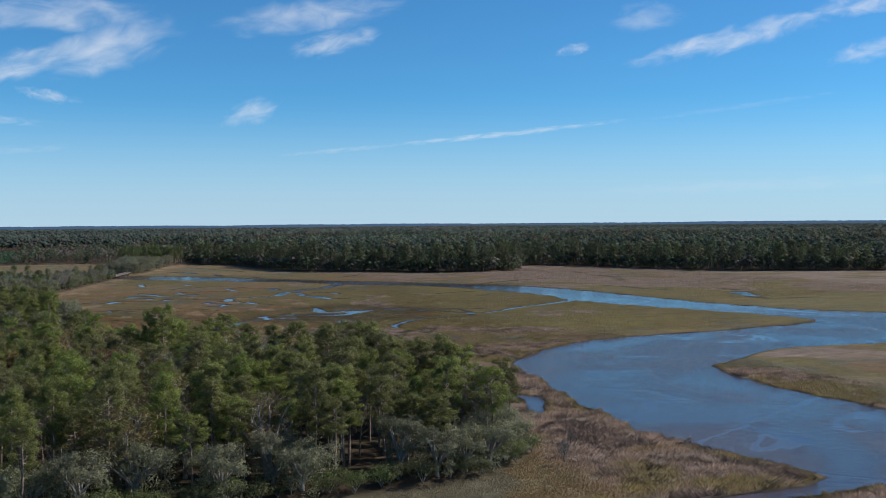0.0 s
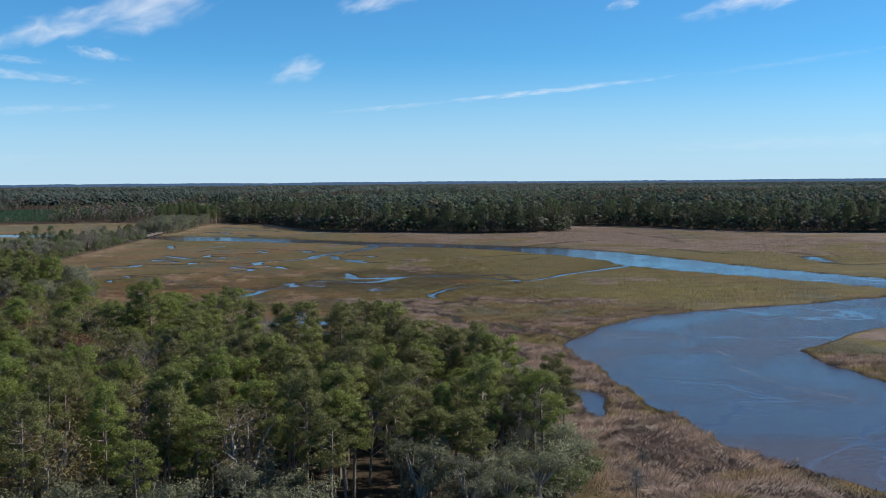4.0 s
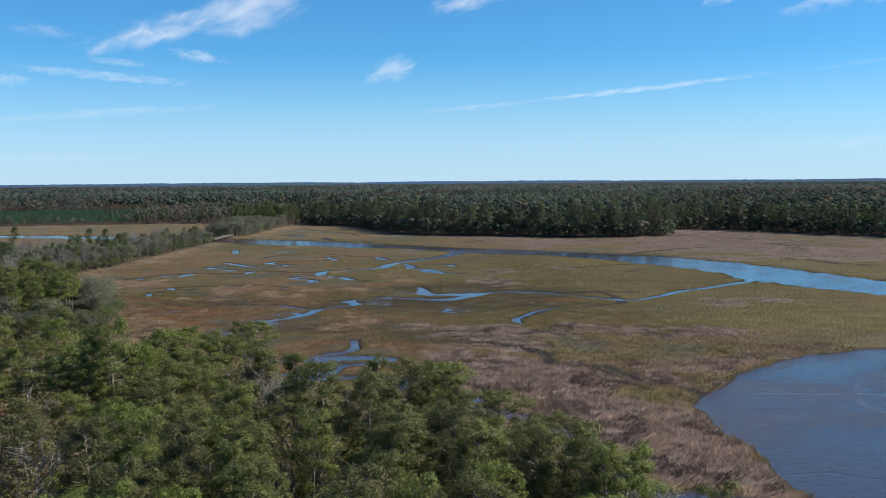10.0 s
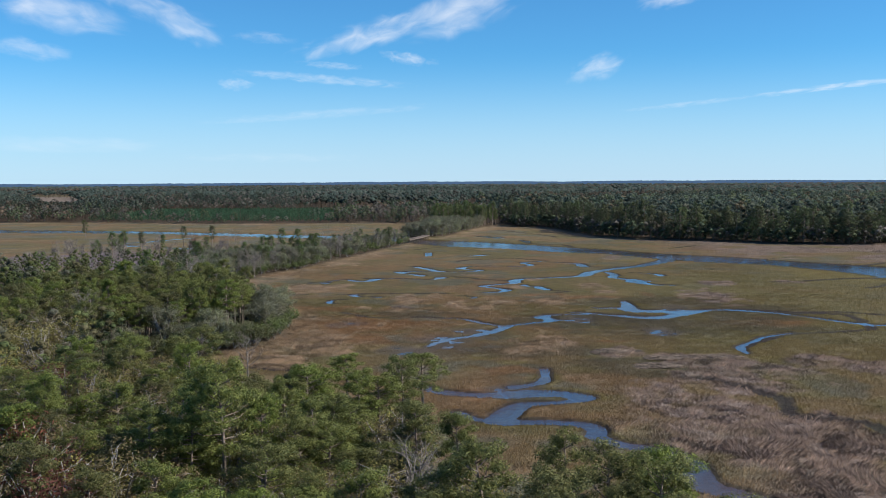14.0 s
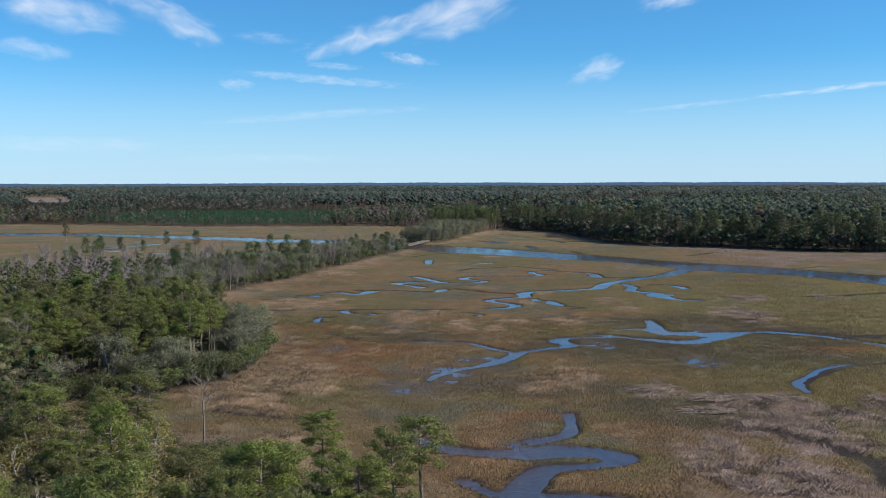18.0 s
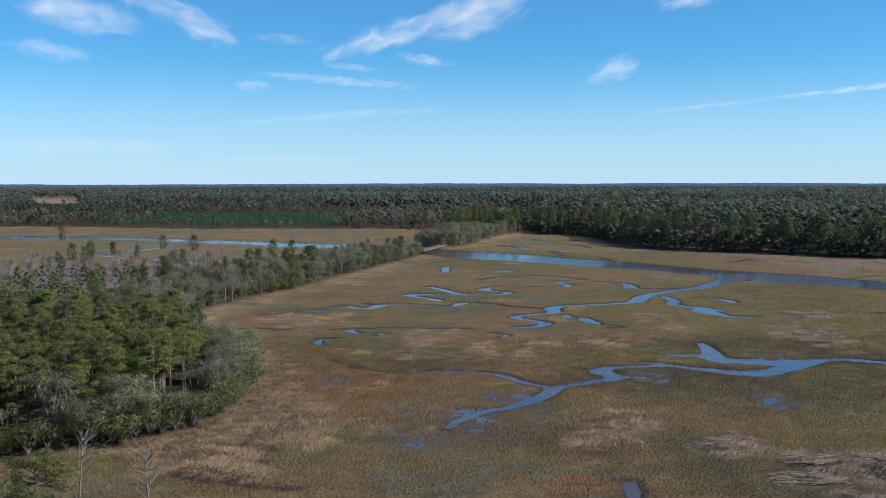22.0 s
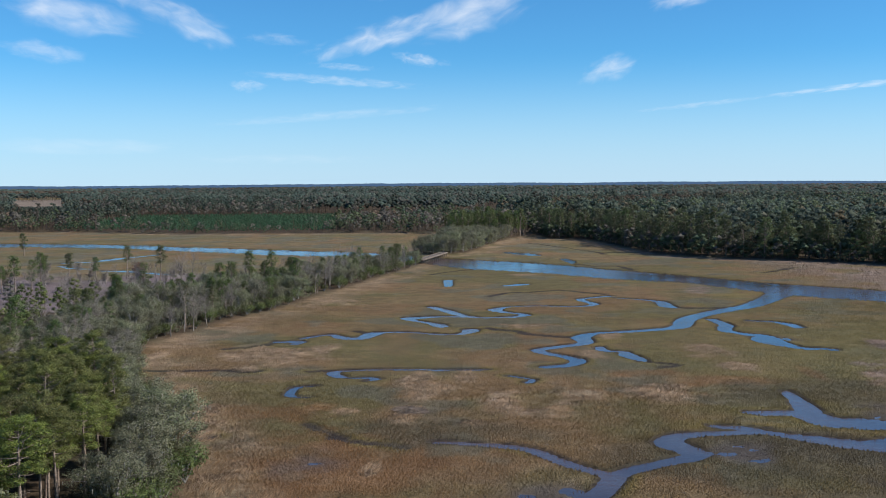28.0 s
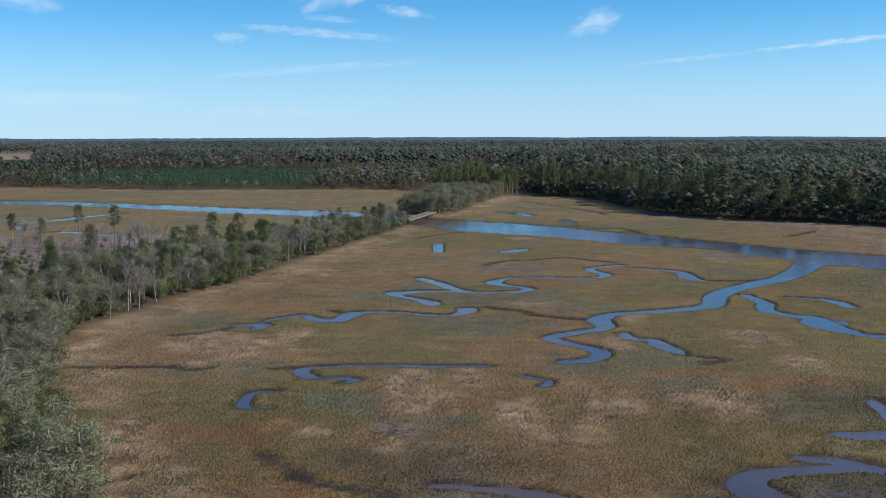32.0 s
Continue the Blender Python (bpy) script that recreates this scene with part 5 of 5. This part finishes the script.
# ---- marsh grass ----
def marsh_grass(name, label, x0, x1, y0, y1, step, seed, near_wide, reach, banks=0.0):
    """Tufts of three bent blades, taller in straw and reeds, coloured as the ground they grow from; thinner towards the rim."""
    rng = np.random.default_rng(seed)
    x, y = scatter(x0, x1, y0, y1, step, seed, 0.5)
    if banks:
        edge = poly_sd(x, y, RIVER)
        edge = np.minimum(np.abs(edge), np.abs(poly_sd(x, y, ISLET)))
        x, y = x[edge < banks + 3], y[edge < banks + 3]
    z, col, wd, td, straw, reed, wet, dd = land(x, y)
    rim = np.minimum(np.minimum(x - x0, x1 - x), np.minimum(y - y0, y1 - y))
    clump = fbm(x, y, 2.6, 27, 2)
    ok = (wd > 0.9) & (dd > 0.5) & (td > -1.0) & (rng.random(len(x)) > 0.8 * wet) & (rng.random(len(x)) < smooth(-5, reach, rim)) & (clump + 0.25 * rng.random(len(x)) > 0.42)
    if banks:
        ok &= wd < banks
    x, y, z, col, wd, straw, reed, dd, clump = (q[ok] for q in (x, y, z, col, wd, straw, reed, dd, clump))
    n = len(x)
    tall = (0.14 + 0.24 * clump + 0.18 * straw + 0.34 * reed + 0.14 * smooth(3.0, 0.5, np.minimum(wd, dd))) * rng.uniform(0.6, 1.35, n) * (1 - 0.35 * smooth(470, 560, y))
    if banks:
        tall = 0.8 * rng.uniform(0.4, 1.2, n) * smooth(banks, 0.5, wd)
        col = col * 0.6 + 0.4 * np.where(rng.random((n, 1)) < 0.5, np.array([(0.105, 0.084, 0.050)]), np.array([(0.150, 0.136, 0.040)]))
    wide = near_wide * rng.uniform(0.6, 1.5, n)
    a0 = rng.random(n) * 6.283
    V, N = [], []
    sway = fbm(x, y, 6.0, 301) * 12.0
    lean = np.stack([np.cos(sway), np.sin(sway)], 1) * (np.maximum(straw, reed) * tall * 1.3)[:, None]
    for k in range(3):
        a = a0 + k * 2.1
        dx, dy = np.cos(a) * wide, np.sin(a) * wide
        dx, dy = np.abs(dx), dy * np.sign(dx)          # every blade turns its face south
        sp = rng.normal(size=(n, 2)) * 0.3 * tall[:, None] + lean
        V.append(np.stack([np.stack([x - dx, y - dy, z - 0.05], 1), np.stack([x + dx, y + dy, z - 0.05], 1),
                           np.stack([x + sp[:, 0], y + sp[:, 1], z + tall], 1)], 1))
        nn = np.stack([rng.normal(size=n) * 0.3, -0.25 + rng.normal(size=n) * 0.25, np.ones(n)], 1)
        N.append(nn / np.linalg.norm(nn, axis=1)[:, None])
    V = np.concatenate(V)
    C = np.tile(col * rng.uniform(1.15, 1.7, (n, 1)) * (0.75 + 0.5 * clump)[:, None], (3, 1))
    gq = Geo()
    gq.add(V.reshape(-1, 3), np.arange(len(V) * 3).reshape(-1, 3), np.repeat(C, 3, axis=0))
    me = gq.mesh(name, GRASS_LEAF, True)
    at = me.attributes.new("custom_normal", "FLOAT_VECTOR", "POINT")
    at.data.foreach_set("vector", np.repeat(np.concatenate(N), 3, axis=0).ravel().astype(np.float32))
    me.update()
    return tagged(new(name, me), label, "marsh grass", kind="stuff")


marsh_grass("marsh_grass", "short brown and olive cord grass tufts on the flats", -40, 185, 328, 520, 0.5, 201, 0.085, 30)
marsh_grass("middle_marsh_grass", "brown and olive cord grass along winding creeks", -45, 215, 490, 670, 0.75, 206, 0.11, 30)
marsh_grass("east_marsh_grass", "olive and brown cord grass between creeks and river", 150, 300, 325, 670, 1.15, 207, 0.16, 30)
marsh_grass("bank_grass", "brown reeds and straw along the river bank", 40, 200, 100, 345, 0.5, 202, 0.09, 16)
marsh_grass("far_marsh_grass", "brown marsh grass towards the bridge", -40, 230, 640, 870, 1.5, 203, 0.22, 25)
marsh_grass("far_side_grass", "grey-brown reed flats across the river", 190, 520, 440, 860, 1.9, 208, 0.3, 40)
marsh_grass("river_bank_grass", "dark and gold-green grass fringe on the river banks", -60, 420, 330, 930, 0.7, 204, 0.18, 5, banks=2.4)
marsh_grass("upper_bank_grass", "dark and brown grass fringe on the upper river banks", -420, 60, 870, 1070, 0.9, 205, 0.3, 5, banks=3.0)


# ---- the old timber bridge ----
def box(bm_geo, c, size, turn=0.0):
    """A squared timber: centre, sizes, turn about z."""
    sx, sy, sz = (q / 2 for q in size)
    e = min(sx, sy, sz) * 0.18
    pts = []
    for z, k in ((-sz, e), (-sz + e, 0), (sz - e, 0), (sz, e)):
        for px, py in ((-1, -1), (1, -1), (1, 1), (-1, 1)):
            x, y = px * (sx - k), py * (sy - k)
            pts.append((c[0] + x * math.cos(turn) - y * math.sin(turn), c[1] + x * math.sin(turn) + y * math.cos(turn), c[2] + z))
    f = [(0, 2, 1), (0, 3, 2), (12, 13, 14), (12, 14, 15)]
    for r in range(3):
        for s in range(4):
            p, q = r * 4 + s, r * 4 + (s + 1) % 4
            f += [(p, q, q + 4), (p, q + 4, p + 4)]
    bm_geo.add(pts, f)


def timber(c, size, mat):
    gq = Geo()
    box(gq, c, size)
    return gq.mesh("timber", mat)


B0, B1 = Vector((28.5, 840, 0)), Vector((42.5, 897, 0))
span = (B1 - B0).length
bridge = new("timber_bridge")
bridge.matrix_world = Matrix.Translation(B0) @ Matrix.Rotation(math.atan2(B1.y - B0.y, B1.x - B0.x), 4, "Z")
tagged(bridge, "old weathered timber trestle bridge over the tidal river", "bridge")
plank = timber((0, 0, 0), (0.5, 4.6, 0.12), DECK)
for i in range(int(span / 0.56)):
    part("plank", plank, bridge).location = (0.28 + i * 0.56, 0, 2.62 + 0.02 * math.sin(i * 2.7))
beam = timber((span / 2, 0, 0), (span, 0.3, 0.45), TIMBER)
for y in (-2.0, 0.0, 2.0):
    part("beam", beam, bridge).location = (0, y, 2.33)
kerb = timber((span / 2, 0, 0), (span, 0.22, 0.22), DECK)
for y in (-2.2, 2.2):
    part("kerb", kerb, bridge).location = (0, y, 2.82)
gq = Geo()
tube(gq, [(0, 0, -1.4), (0, 0, 1.0), (0, 0, 2.2)], [0.2, 0.19, 0.18], 8)
pile = gq.mesh("post", TIMBER, True)
cap = timber((0, 0, 0), (0.35, 4.9, 0.35), TIMBER)
gq = Geo()
tube(gq, [(0, -2.1, 0.3), (0, 2.1, 1.9)], [0.09, 0.09], 4)
brace = gq.mesh("brace", TIMBER)
for i in range(12):
    x = 2.4 + i * (span - 4.8) / 11
    part("cap", cap, bridge).location = (x, 0, 2.03)
    for y in (-2.0, -0.7, 0.7, 2.0):
        part("post", pile, bridge).location = (x, y, 0)
    part("brace", brace, bridge).location = (x + 0.22, 0, 0)


# ---- mats of dead reed, snags ----
def reed_mat(seed, x, y, half_x, half_y, stalks=520):
    """Flattened dead reed stalks lying over one another on a low heap."""
    rng = np.random.default_rng(seed)
    gq = Geo()
    for _ in range(stalks):
        u, v = rng.uniform(-1, 1, 2)
        if u * u + v * v > 0.35 + 0.9 * float(vnoise(u * 6 + 20, v * 6 + 20, 2.2, seed + 3)):
            continue
        px, py = u * half_x, v * half_y
        heap = 0.45 * max(0.1, 1 - u * u - v * v) * (0.4 + 1.2 * float(vnoise(px + 50, py + 50, 2.0, seed)))
        a = 0.35 * math.sin(px * 0.6 + seed) + rng.normal() * 0.35
        ln, wd = rng.uniform(0.8, 2.2), rng.uniform(0.05, 0.13)
        d, q = np.array((math.cos(a), math.sin(a), rng.normal() * 0.08)) * ln, np.array((-math.sin(a), math.cos(a), 0)) * wd
        p = np.array((px, py, heap + 0.1 + rng.random() * 0.15))
        gq.add([p - d, p - d * 0.2 + q + (0, 0, wd), p + d, p - d * 0.2 - q], [(0, 2, 1), (0, 3, 2), (1, 2, 3)])
    ob = new("reed_mat", gq.mesh("reed_mat", REED))
    ob.location = (x, y, 0.12)
    return tagged(ob, "flattened mat of grey-brown dead reeds on the marsh", "reeds", "mats of dead reed")


REED = bark_material("dead_reed", (0.17, 0.13, 0.10), (0.075, 0.056, 0.043), 1.2)
for seed, x, y, a, c in ((1, 93, 396, 7, 5), (2, 104, 387, 6, 4), (3, 116, 386, 8, 4), (4, 35, 487, 3.2, 4.5), (5, 100, 376, 6, 4)):
    reed_mat(seed, x, y, a, c)
SNAG = tree_kind("dead_snag", [bare_meshes(s, h, False) for s, h in ((71, 13), (72, 9))], ("trunk", "branching"),
                 "dead pale snag with broken branches among living trees", "tree", "dead snags")
DEADBUSH = tree_kind("dead_bush", [bare_meshes(s, h) for s, h in ((73, 4.2), (74, 3.2))], ("trunk", "branching"),
                     "leafless grey bush standing in brown reeds", "shrub", "dead bushes on the reed bank")
for x, y, s in ((19, 180, 1.1), (36, 176, 0.9), (-10, 200, 1.2), (52, 200, 1.0), (6, 352, 0.9), (-6, 362, 0.8), (-21, 476, 0.7), (30, 240, 1.0)):
    grow(SNAG, int(x), x, y, s)
for x, y, s in ((85, 164, 0.6), (82, 158, 0.7), (90, 171, 0.5)):
    grow(DEADBUSH, int(x), x, y, s)
for _ in range(90):
    x, y = -62 - 130 * rs.random(), 640 + 150 * rs.random()
    if poly_sd(np.array([x]), np.array([y]), WOOD_NEAR)[0] > 0:
        grow(DEADBUSH, int(-x), x, y, 0.7 + 0.9 * rs.random(), label="leafless grey bush in the brown clearing")
grow(YOUNG, 2, -223, 915, 1.1, label="lone young pine on the far river bank")
# a drift stump on the bank
gq = Geo()
tube(gq, [(-0.9, 0, 0.1), (-0.2, 0.1, 0.35), (0.7, 0.0, 0.75), (1.1, -0.1, 1.3)], [0.32, 0.3, 0.24, 0.1], 7)
for a in (0.5, 2.0, 3.6, 5.0):
    tube(gq, [(0.8, 0, 0.8), (0.8 + 0.7 * math.cos(a), 0.7 * math.sin(a), 1.2 + 0.3 * math.sin(a * 2))], [0.12, 0.03], 5)
stump = new("drift_stump", gq.mesh("drift_stump", TIMBER, True))
stump.location = (112, 165, 0.2)
tagged(stump, "dark uprooted drift stump lying on the river bank", "driftwood")


# ---- foam drifting on the river ----
def foam(points, wide, seed):
    """A thin film lying on the water, broken by gaps."""
    c = rounded(points, steps=8)
    rng = np.random.default_rng(seed)
    gq = Geo()
    d = np.gradient(c, axis=0)
    nrm = np.stack([-d[:, 1], d[:, 0]], 1) / np.linalg.norm(d, axis=1)[:, None]
    half = wide * (0.5 + 0.8 * rng.random(len(c)))[:, None] * np.sin(np.linspace(0.15, 3.0, len(c)))[:, None]
    v = np.concatenate([np.c_[c + nrm * half, np.full(len(c), 0.006)], np.c_[c - nrm * half, np.full(len(c), 0.006)]])
    n = len(c)
    f = [q for i in range(n - 1) for q in ((i, i + n, i + 1), (i + 1, i + n, i + n + 1))]
    gq.add(v, f)
    ob = new("foam_streak", gq.mesh("foam_streak", FOAM))
    return tagged(ob, "pale broken foam streak drifting on the river", "foam", "foam streaks on the river")


FOAM, k_ = material("river_foam")
pos_ = k_.n("ShaderNodeTexCoord").outputs["Object"]
mp_ = k_.n("ShaderNodeMapping", ins={"Vector": pos_, "Scale": (0.35, 0.16, 1)})
n1_ = k_.n("ShaderNodeTexNoise", ins={"Vector": mp_.outputs[0], "Scale": 1.0, "Detail": 6.0, "Roughness": 0.7, "Distortion": 0.8})
n2_ = k_.n("ShaderNodeTexNoise", ins={"Vector": pos_, "Scale": 3.0, "Detail": 3.0})
cov_ = k_.math("MULTIPLY", k_.ramp(n1_.outputs[0], 0.35, 0.75), k_.math("MULTIPLY_ADD", n2_.outputs[0], 0.5, -0.05))
fo_ = k_.n("ShaderNodeBsdfPrincipled", ins={"Base Color": (0.42, 0.46, 0.50, 1), "Roughness": 0.5})
tr_ = k_.n("ShaderNodeBsdfTransparent")
out(k_, k_.n("ShaderNodeMixShader", ins={0: cov_, 1: tr_.outputs[0], 2: fo_.outputs[0]}).outputs[0])
foam([(192, 303), (173, 293), (159, 272), (160, 262), (159, 253), (152, 238), (150, 226), (149, 215), (151, 210), (153, 203), (152, 196), (158, 192)], 0.9, 1)
foam([(176, 290), (168, 286), (160, 276), (156, 262)], 0.6, 2)
